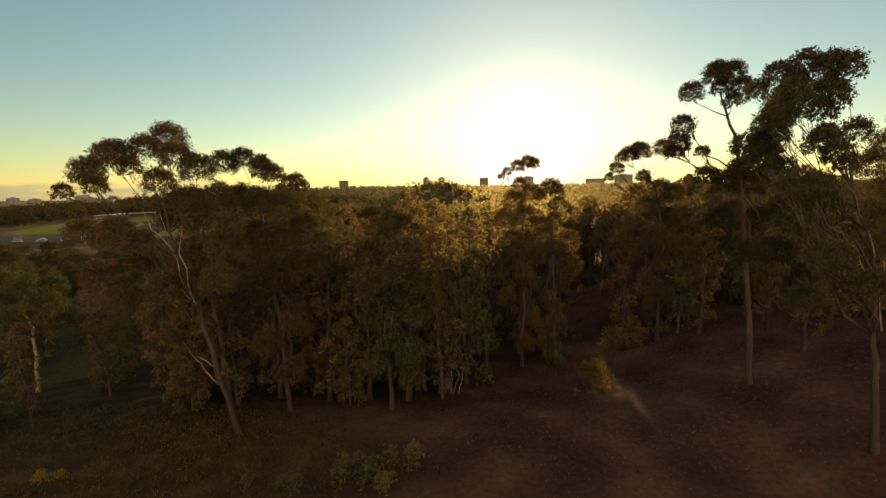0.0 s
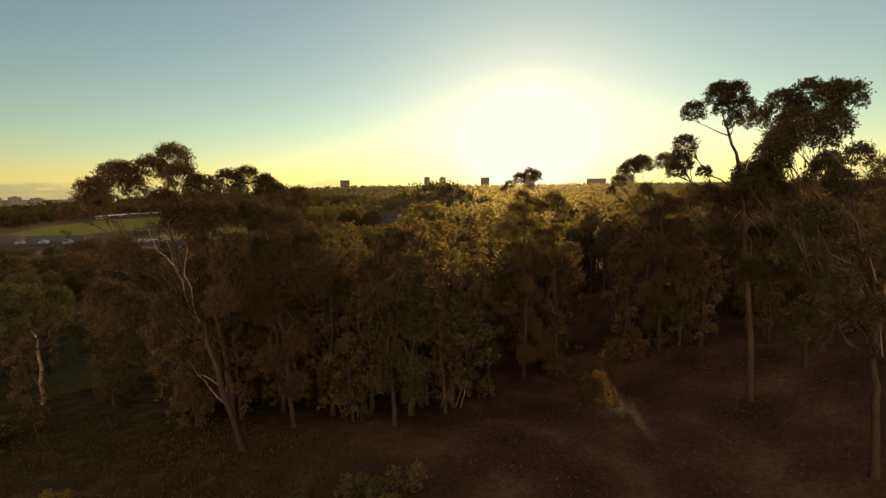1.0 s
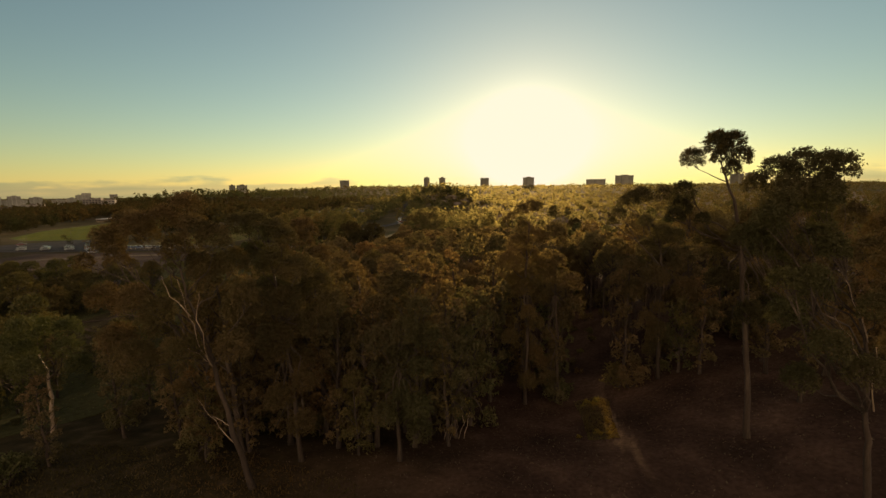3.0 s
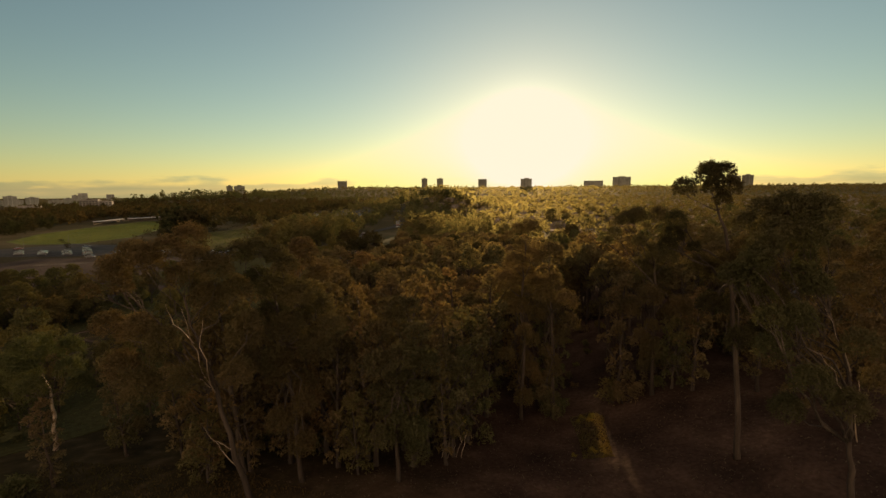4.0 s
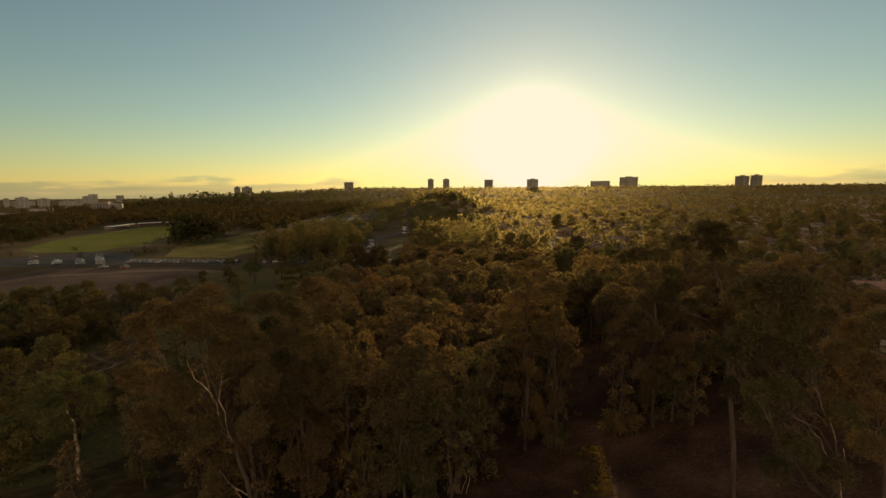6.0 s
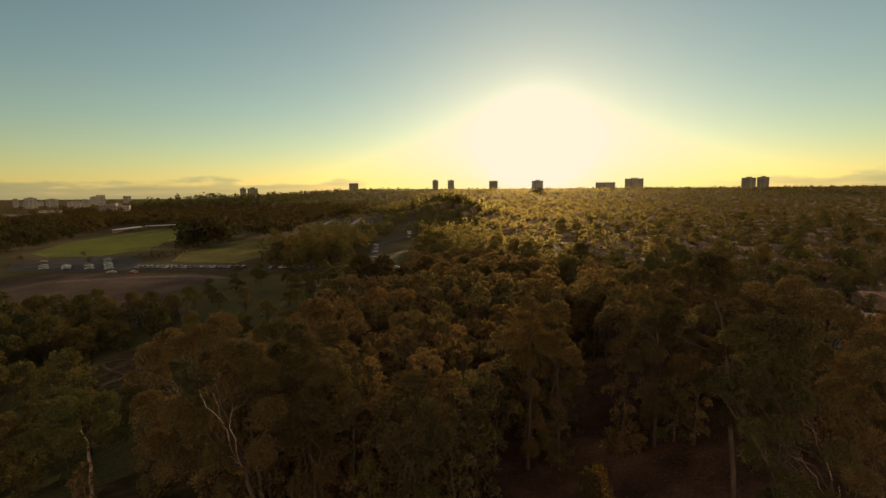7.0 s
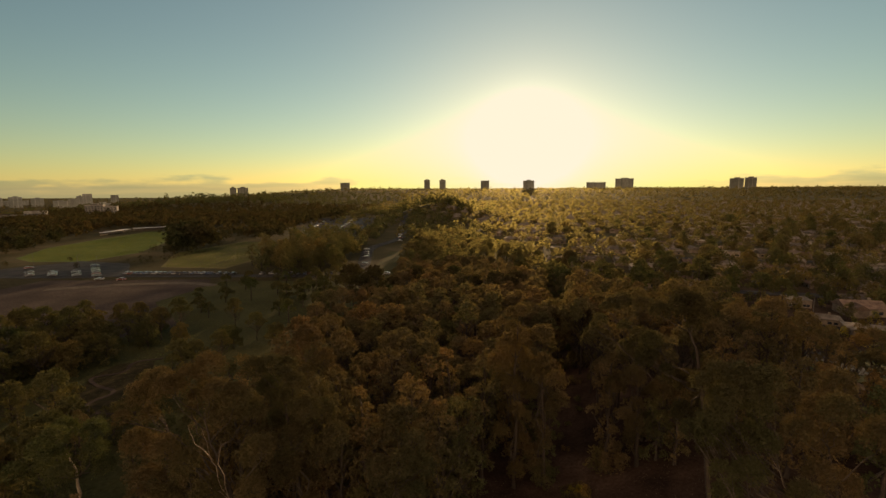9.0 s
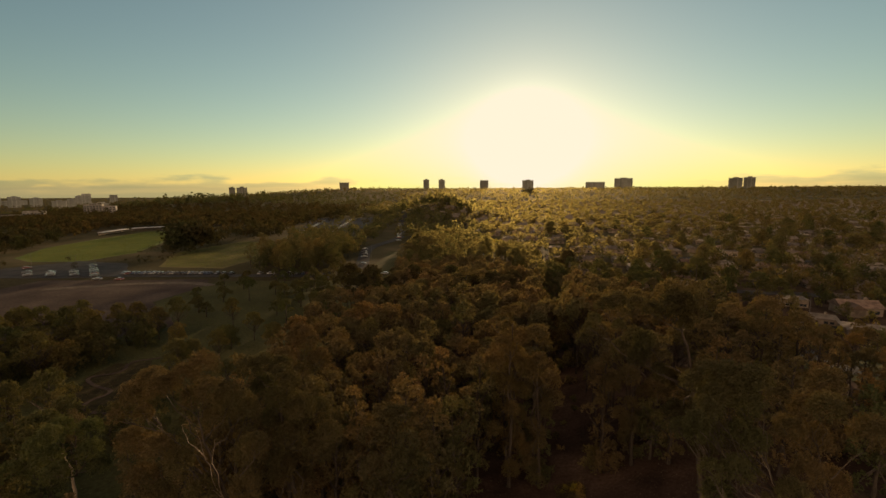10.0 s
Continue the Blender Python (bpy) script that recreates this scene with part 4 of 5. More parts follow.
# first, yellow bushes that stand in for sunlit patches of ground
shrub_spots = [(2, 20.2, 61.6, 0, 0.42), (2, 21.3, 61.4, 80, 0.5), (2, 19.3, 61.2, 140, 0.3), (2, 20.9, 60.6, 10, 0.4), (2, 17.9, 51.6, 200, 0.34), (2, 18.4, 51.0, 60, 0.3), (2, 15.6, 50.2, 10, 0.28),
               # added shrubs on both sides that narrow the sunbeam
               (0, 17.6, 64.6, 0, 1.4), (1, 16.2, 63.4, 90, 1.2), (0, 25.4, 64.4, 40, 1.4), (1, 26.6, 63.2, 10, 1.1), (0, 26.2, 67, 130, 1.4), (1, 28.0, 64.6, 130, 1.2), (0, 16.8, 66.6, 130, 1.5)]
shrub_spots += [(2, -28.7, 32.5, 30, 0.55), (2, -28.0, 33.0, 200, 0.4), (0, -4.5, 31.9, 10, 1.25), (2, -3.4, 31.2, 80, 0.75), (0, -6.4, 32.8, 120, 1.0), (0, -10.2, 31.4, 60, 0.8), (1, -2.4, 33.6, 220, 0.9), (0, -13.6, 32, 0, 0.6)]
for _ in range(110):
    x, y = rng.uniform(-75, 90), rng.uniform(40, 110)
    if y < 64 and 2 < x < 48 or y < 48 and x > -38 or -92 < x < -62 and 80 < y < 124 or in_sun_lane(x, y):
        continue
    shrub_spots.append((rng.choice((0, 0, 1)), x, y, rng.uniform(0, 360), rng.uniform(0.8, 1.9)))
# low shrubs added along the gap to keep the sun off its floor
for i in range(34):
    d = 12 + i * 3.6
    shrub_spots.append((rng.choice((0, 1)), 20.9 + 0.198 * d + rng.uniform(-2.4, 2.4), 60 + d, rng.uniform(0, 360), 0.2 + 0.019 * d))
for _ in range(74):
    x, y = rng.uniform(-40, 72), rng.uniform(47, 76)
    if y < 66 and 0 < x < 50 or in_sun_lane(x, y) or x < -28 and y > 66:
        continue
    shrub_spots.append((rng.choice((0, 1, 1)), x, y, rng.uniform(0, 360), rng.uniform(1.3, 2.6)))
plant(shrub_kinds, shrub_spots, "shrubs under the trees")


def leaning_stems(x, y, count, seed):
    """A thicket of thin pale saplings that lean together, with a few leaves at their tips."""
    rng = random.Random(seed)
    thing = new("sapling_thicket")
    thing.location = (x, y, ground_z(x, y))
    tagged(thing, "thicket of thin leaning saplings toned as backlit at the grove's edge", "saplings")
    tips = []
    for _ in range(count):
        foot = Vector((rng.uniform(-1.3, 1.3), rng.uniform(-0.9, 0.9), -0.2))
        tip = foot + Vector((rng.uniform(0.3, 1.7), rng.uniform(-0.4, 0.4), rng.uniform(3.0, 5.2)))
        v, f = [], []
        tube(v, f, wander(foot, tip, 4, 0.0, rng), [0.045, 0.04, 0.032, 0.024, 0.012], 5)
        # pale bark and yellow leaves stand in for backlight on the thin stems
        part("stem", mesh_from("stem", v, f, True), PEELED_BARK, thing)
        tips.append((tuple(tip), rng.uniform(0.25, 0.45)))
    part("foliage", leaf_mesh("foliage", tips, 330, 0.2, 0.07, seed), SUN_YELLOW_LEAF, thing)


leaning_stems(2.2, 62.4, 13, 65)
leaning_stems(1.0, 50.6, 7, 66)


# ---- grass and litter ----
def blades(name, outline, count, height, width, material, seed, label, lying=0.0):
    """Tufts of grass or fallen leaves strewn inside an outline."""
    rng = np.random.default_rng(seed)
    ring = np.array(outline, float)
    lo, hi = ring.min(0), ring.max(0)
    p = rng.uniform(lo, hi, (count * 2, 2))
    inside = np.zeros(len(p), bool)
    for (x0, y0), (x1, y1) in zip(ring, np.roll(ring, -1, 0)):
        cross = ((y0 > p[:, 1]) != (y1 > p[:, 1])) & (p[:, 0] < (x1 - x0) * (p[:, 1] - y0) / ((y1 - y0) or 1e-9) + x0)
        inside ^= cross
    p = p[inside][:count]
    n = len(p)
    base = np.array([(x, y, ground_z(x, y) + 0.06) for x, y in p])
    a = rng.uniform(0, 2 * np.pi, n)
    side = np.stack([np.cos(a), np.sin(a), np.zeros(n)], 1) * (width * rng.uniform(0.5, 1.4, n))[:, None]
    up = np.stack([rng.normal(0, 0.25 + lying, n), rng.normal(0, 0.25 + lying, n), np.ones(n)], 1) * (height * rng.uniform(0.5, 1.4, n))[:, None]
    v = np.stack([base - side, base + side, base + side * 0.6 + up, base - side * 0.6 + up * 0.9], 1)
    faces = [(4 * i, 4 * i + 1, 4 * i + 2, 4 * i + 3) for i in range(n)]
    return tagged(part(name, mesh_from(name, v.reshape(-1, 3).tolist(), faces), material, None), label, "grass", kind="stuff")


blades("lawn_grass", [(-290, 309), (-266, 293), (-235, 294), (-227, 330), (-252, 413), (-293, 497), (-321, 497), (-321, 430), (-315, 362)], 36000, 0.14, 0.16, GRASS_LEAF, 111, "sunlit green lawn grass")
blades("slope_grass", [(-168, 270), (-130, 265), (-124, 300), (-152, 392), (-174, 397), (-193, 330)], 12000, 0.16, 0.16, GRASS_LEAF, 112, "yellowing slope grass")
blades("dry_tufts", [(-40, 26), (50, 26), (60, 64), (4, 66), (-30, 50)], 9000, 0.10, 0.055, STRAW, 113, "thin dry grass and bark litter", 0.6)
# weeds given dark leaves, so the grove's shade is in their colour
blades("shaded_weeds", [(-44, 27), (-6, 27), (-8, 40), (-24, 48), (-44, 50)], 9000, 0.2, 0.06, DARK_LEAF, 116, "low weeds darkened for the shade of the grove", 0.3)
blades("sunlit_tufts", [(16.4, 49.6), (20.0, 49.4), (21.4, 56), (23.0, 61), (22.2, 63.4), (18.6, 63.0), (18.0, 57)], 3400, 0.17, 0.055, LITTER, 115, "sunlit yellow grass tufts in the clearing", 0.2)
blades("hollow_grass", [(-140, 60), (-60, 45), (-34, 84), (-40, 138), (-50, 222), (-112, 222), (-118, 150)], 14000, 0.16, 0.06, GRASS_LEAF, 114, "shaded dry grass in the hollow", 0.3)


# ---- houses ----
def gable_house(w, d, h, rise, roof, label, hip=False, detail=True):
    """A one-storey stucco house, w along x, with roof, chimney, door and windows."""
    house = new("house")
    tagged(house, label, "house")
    part("wall", box_mesh(-w / 2, w / 2, -d / 2, d / 2, -0.5, h, 0.03), STUCCO, house)
    e = 0.5
    bm = bmesh.new()
    if rise:
        inset = d / 2 if hip else 0.0
        low = [bm.verts.new((x, y, h)) for x, y in ((-w / 2 - e, -d / 2 - e), (w / 2 + e, -d / 2 - e), (w / 2 + e, d / 2 + e), (-w / 2 - e, d / 2 + e))]
        up = [bm.verts.new((v.co.x, v.co.y, h + 0.18)) for v in low]
        top = [bm.verts.new((-w / 2 - e + inset, 0, h + rise)), bm.verts.new((w / 2 + e - inset, 0, h + rise))]
        bm.faces.new(low[::-1])
        for i in range(4):
            bm.faces.new((low[i], low[(i + 1) % 4], up[(i + 1) % 4], up[i]))
        bm.faces.new((up[0], up[1], top[1], top[0]))
        bm.faces.new((up[2], up[3], top[0], top[1]))
        bm.faces.new((up[1], up[2], top[1]))
        bm.faces.new((up[3], up[0], top[0]))
    else:
        box(bm, -w / 2 - 0.15, w / 2 + 0.15, -d / 2 - 0.15, d / 2 + 0.15, h + 0.003, h + 0.35)
    part("roof", bm, roof, house)
    if rise:
        # a wing under a gable of its own
        a, top_z, q = 0.19 * w, h + 0.82 * rise, -d / 2 - 3.4
        m = -0.24 * w
        part("wing_wall", box_mesh(m - a, m + a, q, -d / 2 + 0.02, -0.5, h - 0.01, 0.03), STUCCO, house)
        bm = bmesh.new()
        vs = [bm.verts.new(p) for p in ((m - a - e, q - e, h + 0.005), (m + a + e, q - e, h + 0.005), (m, q - e, top_z), (m - a - e, -0.3, h + 0.005), (m + a + e, -0.3, h + 0.005), (m, -0.3, top_z))]
        for f in ((0, 1, 2), (5, 4, 3), (0, 2, 5, 3), (1, 4, 5, 2), (0, 3, 4, 1)):
            bm.faces.new([vs[i] for i in f])
        part("wing_roof", bm, roof, house)
    if detail:
        part("chimney", box_mesh(w * 0.22, w * 0.22 + 0.9, 0.5, 1.3, h, h + rise + 0.7, 0.04), STUCCO, house)
        part("door", box_mesh(-0.5, 0.5, -d / 2 - 0.06, -d / 2 + 0.05, 0.0, 2.05, 0.02), DARK_BARK, house)
    spots = (-0.32, 0.27) if not detail else (-0.34, -0.2, 0.22, 0.36)
    for s in spots:
        for face in (-1, 1):
            pane = part("window", box_mesh(-0.75, 0.75, -0.04, 0.04, 0.9, 2.1), DARK_GLASS, house)
            pane.location = (s * w, face * (d / 2 + 0.012), 0)
            if detail and s == spots[0]:
                bm = bmesh.new()
                for x0, x1, z0, z1 in ((-0.85, -0.75, 0.8, 2.2), (0.75, 0.85, 0.8, 2.2), (-0.75, 0.75, 0.8, 0.9), (-0.75, 0.75, 2.1, 2.2)):
                    box(bm, x0, x1, -0.07, 0.07, z0, z1)
                part("window_frame", bm, PAINT_WHITE, pane)
    return house


house_kinds = [gable_house(15, 9, 3.0, 2.1, ROOF_GREY, "pale stucco house with a grey gable roof"),
               gable_house(13, 10, 3.0, 2.0, ROOF_CLAY, "stucco house with a clay tile hip roof", True),
               gable_house(16, 10, 3.2, 1.6, ROOF_PALE, "white stucco house with a pale hip roof", True),
               gable_house(12, 11, 4.2, 0, ROOF_PALE, "boxy flat-roofed stucco house"),
               gable_house(14, 9, 3.1, 2.4, ROOF_CLAY, "stucco house with a clay gable roof")]
plain_kinds = [gable_house(15, 10, 3.2, 2.2, ROOF_GREY, "distant stucco house with a grey roof", False, False),
               gable_house(14, 11, 3.2, 2.0, ROOF_CLAY, "distant stucco house with a clay roof", True, False),
               gable_house(17, 12, 4.4, 0, ROOF_PALE, "distant flat-roofed house with pale roof", False, False),
               gable_house(16, 10, 3.4, 2.0, ROOF_PALE, "distant house with a pale roof", True, False)]
GRID = radians(-14)


def street_to_plan(u, v):
    """From the street grid to the plan."""
    return 60 + u * math.cos(GRID) - v * math.sin(GRID), 150 + u * math.sin(GRID) + v * math.cos(GRID)


def among_houses(x, y):
    if y < 118 or x < 97 - 47 * smooth(165, 215, y) - 150 * smooth(480, 820, y):
        return False
    return x < 0.98 * y + 40


# named near houses: kind, place, turn
house_spots = [(3, 139, 172, -20, 0.68), (2, 130, 150, -32, 0.72), (2, 135, 137, -30, 0.72), (1, 112.5, 128, -25, 0.66), (3, 193, 300, -10, 0.8), (0, 101, 148, 10, 0.8), (2, 115, 198, -15, 1.0), (0, 84, 238, 12, 1.0), (2, 95, 209, -12, 1.0), (2, 113, 246, -12, 1.0), (4, 153, 160, -14, 0.9)]
rng = random.Random(71)
plain_spots, tree_slots, joined = [], [], []
yard_trees = []
for row in range(0, 46):
    for col in range(-10, 62):
        u = col * 19.0 + rng.uniform(-2, 2)
        v = row * 25.0 + (4 if row % 2 else -4) + rng.uniform(-2, 2)
        x, y = street_to_plan(u, v)
        if not among_houses(x, y) or y > 1250:
            continue
        if rng.random() < 0.13:
            tree_slots.append((x, y))
            continue
        if not all((x - s[1]) ** 2 + (y - s[2]) ** 2 > 300 for s in house_spots[:11]) or 100 < x < 150 and y < 180:
            continue
        turn = math.degrees(GRID) + rng.choice((0, 0, 90, 180)) + rng.uniform(-3, 3)
        if y < 300 and x < 0.95 * y + 20:
            house_spots.append((rng.choice((0, 0, 1, 1, 2, 2, 3, 4, 4)), x, y, turn, rng.uniform(0.6, 0.88)))
        elif y < 520:
            plain_spots.append((rng.choice((0, 0, 1, 1, 2, 3)), x, y, turn, rng.uniform(0.66, 0.95)))
        else:
            joined.append((x, y, turn))
        for _ in range(8 if y < 700 else 6):
            a = rng.uniform(0, 6.28)
            r = rng.uniform(6.5, 12.5)
            tree_slots.append((x + r * math.cos(a), y + r * math.sin(a)))


def in_sun_strip(x, y):
    """A strip towards the low sun, kept clear of houses and trees to let its light in."""
    return 312 < y < 540 and abs(x - 38.2 - 0.165 * (401 - y)) < 8


plain_spots = [s for s in plain_spots if not in_sun_strip(s[1], s[2])]
tree_slots = [s for s in tree_slots if not in_sun_strip(*s)]
plant(house_kinds, house_spots, "houses of the suburb")
plant(plain_kinds, plain_spots, "houses of the suburb")

# the farthest houses, too small to pick apart
bm = bmesh.new()
for x, y, turn in joined:
    z = ground_z(x, y)
    m = pose(x, y, z, 0, 0, turn)
    vs = [bm.verts.new(m @ Vector(p)) for p in ((-7, -5, -1), (7, -5, -1), (7, 5, -1), (-7, 5, -1), (-7.5, -5.5, 3.1), (7.5, -5.5, 3.1), (7.5, 5.5, 3.1), (-7.5, 5.5, 3.1), (-4, 0, 5.2), (4, 0, 5.2))]
    for f in ((0, 1, 5, 4), (1, 2, 6, 5), (2, 3, 7, 6), (3, 0, 4, 7), (4, 5, 9, 8), (6, 7, 8, 9), (5, 6, 9), (7, 4, 8)):
        bm.faces.new([vs[i] for i in f])
tagged(part("distant_houses", bm, ROOF_PALE, None), "pale distant rooftops of the suburb", "houses", kind="stuff")

# streets between the rows
for i, v in enumerate((12, 62, 112, 162, 212, 262, 312)):
    a, b = street_to_plan(40 + 0.0 * v, v), street_to_plan(150 + 1.0 * v, v)
    strip(f"street_{i + 1}", [a, b], 7, 0.08, ASPHALT, "narrow asphalt street between houses", "street")

# ---- suburb trees ----
def low_tree(seed, leaf, h, r, n, label, name):
    """A garden tree, seen from far off: a short trunk and a crown of clumps of leaves."""
    rng = random.Random(seed)
    tree = new(name)
    tagged(tree, label, "tree")
    verts, faces = [], []
    tube(verts, faces, [Vector((0, 0, -0.4)), Vector((0.1, 0, h * 0.3)), Vector((0.1, 0.1, h * 0.7))], [0.3, 0.22, 0.1], 5)
    part("trunk", mesh_from("trunk", verts, faces, True), DARK_BARK, tree)
    clumps = []
    for i in range(n):
        a, t = i * 2.4, (i + 0.5) / n
        d = r * rng.uniform(0.2, 0.9) * math.sin(math.pi * (0.15 + 0.75 * t))
        clumps.append(((d * math.cos(a), d * math.sin(a), h * (0.25 + 0.68 * t)), r * rng.uniform(0.35, 0.5)))
    part("crown", leaf_mesh("crown", clumps, 46, 0.66, 0.28, seed), leaf, tree)
    return tree


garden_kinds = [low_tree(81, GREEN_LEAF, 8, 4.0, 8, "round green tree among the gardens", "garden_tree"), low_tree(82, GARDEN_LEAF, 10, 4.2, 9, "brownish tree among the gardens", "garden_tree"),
                low_tree(83, SUN_YELLOW_LEAF, 6, 3.0, 7, "yellow-green tree in a garden", "garden_tree"), low_tree(84, GREEN_LEAF, 13, 3.2, 9, "tall dark tree beside the houses", "garden_tree"),
                low_tree(85, FAR_LEAF, 16, 5.6, 10, "large dark spreading tree in the park", "garden_tree"),
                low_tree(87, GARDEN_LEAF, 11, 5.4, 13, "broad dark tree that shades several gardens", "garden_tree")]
rng = random.Random(86)
garden_spots = [(2, 144, 199, 0, 0.8), (2, 149, 202, 40, 0.7), (2, 157, 206, 90, 0.85), (2, 163, 210, 10, 0.7), (2, 171, 214, 70, 0.8)]
for i in range(9):
    # a row of small trees, their backlight put into the leaves' yellow
    garden_spots.append((2, 38.2 + 1.65 * i, 401 - 10 * i, 40 * i, 0.85 + 0.1 * (i % 3)))
far_canopy = []
for x, y in ((124, 118), (130, 124), (121, 139), (145, 147), (150, 150), (127, 163), (131, 160), (153, 173), (148, 186), (108, 160), (104, 138), (145, 125), (152, 130), (112, 175), (118, 184), (121, 146), (124, 133), (120, 123), (127, 130), (139, 146), (141, 151), (134, 165), (146, 168), (147, 176), (129, 177), (122, 174), (104, 124), (106, 119), (118, 117), (143, 141), (144, 133)):
    garden_spots.append((rng.choice((0, 1, 2)), x, y, rng.uniform(0, 360), rng.uniform(0.45, 0.7)))
for x, y in tree_slots:
    if y < 185 and 98 < x < 152:
        continue
    if y < 212:
        garden_spots.append((rng.choice((0, 0, 0, 0, 1, 1, 1, 1, 1, 1, 2, 3)), x, y, rng.uniform(0, 360), rng.uniform(0.55, 1.05)))
    else:
        yard_trees.append((x, y, rng.uniform(4.5, 9) + (5 if rng.random() < 0.16 else 0)))
for _ in range(64):
    y = rng.uniform(222, 620)
    garden_spots.append((5, rng.uniform(60 + 0.1 * y, 0.96 * y + 20), y, rng.uniform(0, 360), rng.uniform(0.75, 1.3)))
# parkland trees between the lawns and the long parking lot
def in_park(x, y):
    if -300 - 0.38 * (y - 318) - 6 < x < -214 and 245 < y < 540:
        return False
    if y < 262 and x < -100:
        return False
    if -214 < x < -184 and 306 < y < 430:
        return True
    if -215 < x < -118 and 240 < y < 405:
        return rng.random() < 0.015
    if -268 < x < -20 and 226 < y < 296 and not -170 < x < -60:
        return False
    if -54 < x < -20 and y < 400:
        return False
    if -175 < x < -80 and 455 < y < 720 or abs(x + 50) < 9:
        return False
    return 232 < y < 760 and -0.9 * y - 20 < x < 50 - 150 * smooth(480, 820, y)


for _ in range(4200):
    x, y = rng.uniform(-640, 90), rng.uniform(232, 760)
    if not in_park(x, y):
        continue
    if y > 296 or x < -260:
        far_canopy.append((x, y, rng.uniform(8, 16)))
    else:
        garden_spots.append((rng.choice((0, 1, 1, 3, 4, 4, 4)), x, y, rng.uniform(0, 360), rng.uniform(0.75, 1.25)))
for _ in range(12):
    garden_spots.append((4, rng.gauss(2, 13), rng.gauss(330, 24), rng.uniform(0, 360), rng.uniform(0.65, 0.9)))
for _ in range(70):
    x, y = rng.uniform(-104, 8), rng.uniform(248, 310)
    if not -56 < x < -20:
        garden_spots.append((rng.choice((1, 3, 4, 4)), x, y, rng.uniform(0, 360), rng.uniform(0.8, 1.1)))
garden_spots = [s for s in garden_spots if not (-216 < s[1] < -178 and 255 < s[2] < 306)]
plant(garden_kinds, garden_spots, "trees of the park and gardens")

# ---- far woods ----
rng = random.Random(91)
for _ in range(2600):
    y = rng.uniform(300, 1300)
    x = rng.uniform(-1.15 * y, -200)
    if not (-300 - 0.38 * (y - 318) - 6 < x < -190 and y < 570 or -280 < x and y < 300):
        far_canopy.append((x, y, rng.uniform(7, 14)))
for _ in range(25000):
    y = 560 + 3900 * rng.random() ** 1.35
    x = rng.uniform(-1.12 * y, 1.12 * y)
    if y < 760 and x > -0.9 * y - 20 and rng.random() < 0.6:
        continue
    if among_houses(x, y) and y < 1250 and rng.random() < 0.6:
        continue
    if -300 - 0.38 * (y - 318) - 6 < x < -215 and y < 560:
        continue
    far_canopy.append((x, y, rng.uniform(5, 12) * (1.25 if y > 1400 else 1)))


for _ in range(170):
    x, y = rng.uniform(-222, -180), rng.uniform(280, 420)
    far_canopy.append((x, y, rng.uniform(1.2, 3.0)))
# trees at the lawn's far end are added to cast shade streaks across it
for x, y, h in ((-289, 478, 10), (-299, 497, 12), (-211, 258, 6), (-270, 446, 8), (-262, 268, 6), (-238, 286, 5), (-238, 498, 15), (-240, 506, 13), (-271, 545, 17), (-268, 553, 14)):
    far_canopy.append((x, y, h))
for _ in range(22):
    far_canopy.append((rng.uniform(-197, -174), rng.uniform(318, 350), rng.uniform(20, 31)))
for _ in range(620):
    far_canopy.append((rng.uniform(-260, 140), rng.uniform(700, 1300), rng.uniform(6, 12)))
for _ in range(70):
    far_canopy.append((rng.uniform(-270, -50), rng.uniform(720, 900), rng.uniform(13, 22)))
for _ in range(58):
    # a stand of large old trees crowns the knoll
    far_canopy.append((rng.gauss(-8, 36), rng.gauss(700, 40), rng.uniform(16, 27)))
for _ in range(26):
    far_canopy.append((rng.uniform(-128, -66), rng.uniform(300, 420), rng.uniform(9, 15)))
for _ in range(150):
    y = rng.uniform(800, 1500)
    far_canopy.append((rng.uniform(-0.95 * y, -0.25 * y), y, rng.uniform(14, 23)))
for _ in range(260):
    y = rng.uniform(1300, 2600)
    far_canopy.append((rng.uniform(-0.1 * y, 1.05 * y), y, rng.uniform(15, 24)))
for _ in range(130):
    y = rng.gauss(1230, 90)
    far_canopy.append((rng.uniform(-0.92, -0.34) * y, y, rng.uniform(15, 29)))
for _ in range(46):
    # tall gums and cypresses along the western ridge
    y = rng.uniform(1500, 1980)
    far_canopy.append((rng.uniform(-0.68, -0.28) * y, y, rng.uniform(20, 34)))
# old gums that stand above the western hill
far_canopy += [(-836, 1252, 35), (-818, 1240, 27), (-778, 1250, 24), (-753, 1250, 36), (-692, 1245, 31), (-679, 1250, 35), (-661, 1252, 36), (-643, 1248, 32), (-626, 1250, 27), (-568, 1254, 29), (-556, 1250, 35), (-537, 1247, 33), (-494, 1250, 24)]
# taller single trees that break the skyline
for _ in range(650):
    y = rng.uniform(1700, 3000)
    far_canopy.append((rng.uniform(-1.0 * y, 1.05 * y), y, rng.uniform(14, 25)))

far_canopy = [(x, y, h * (0.5 if -214 < x < -198 and 306 < y < 430 else 1)) for x, y, h in far_canopy if not in_sun_strip(x, y)]


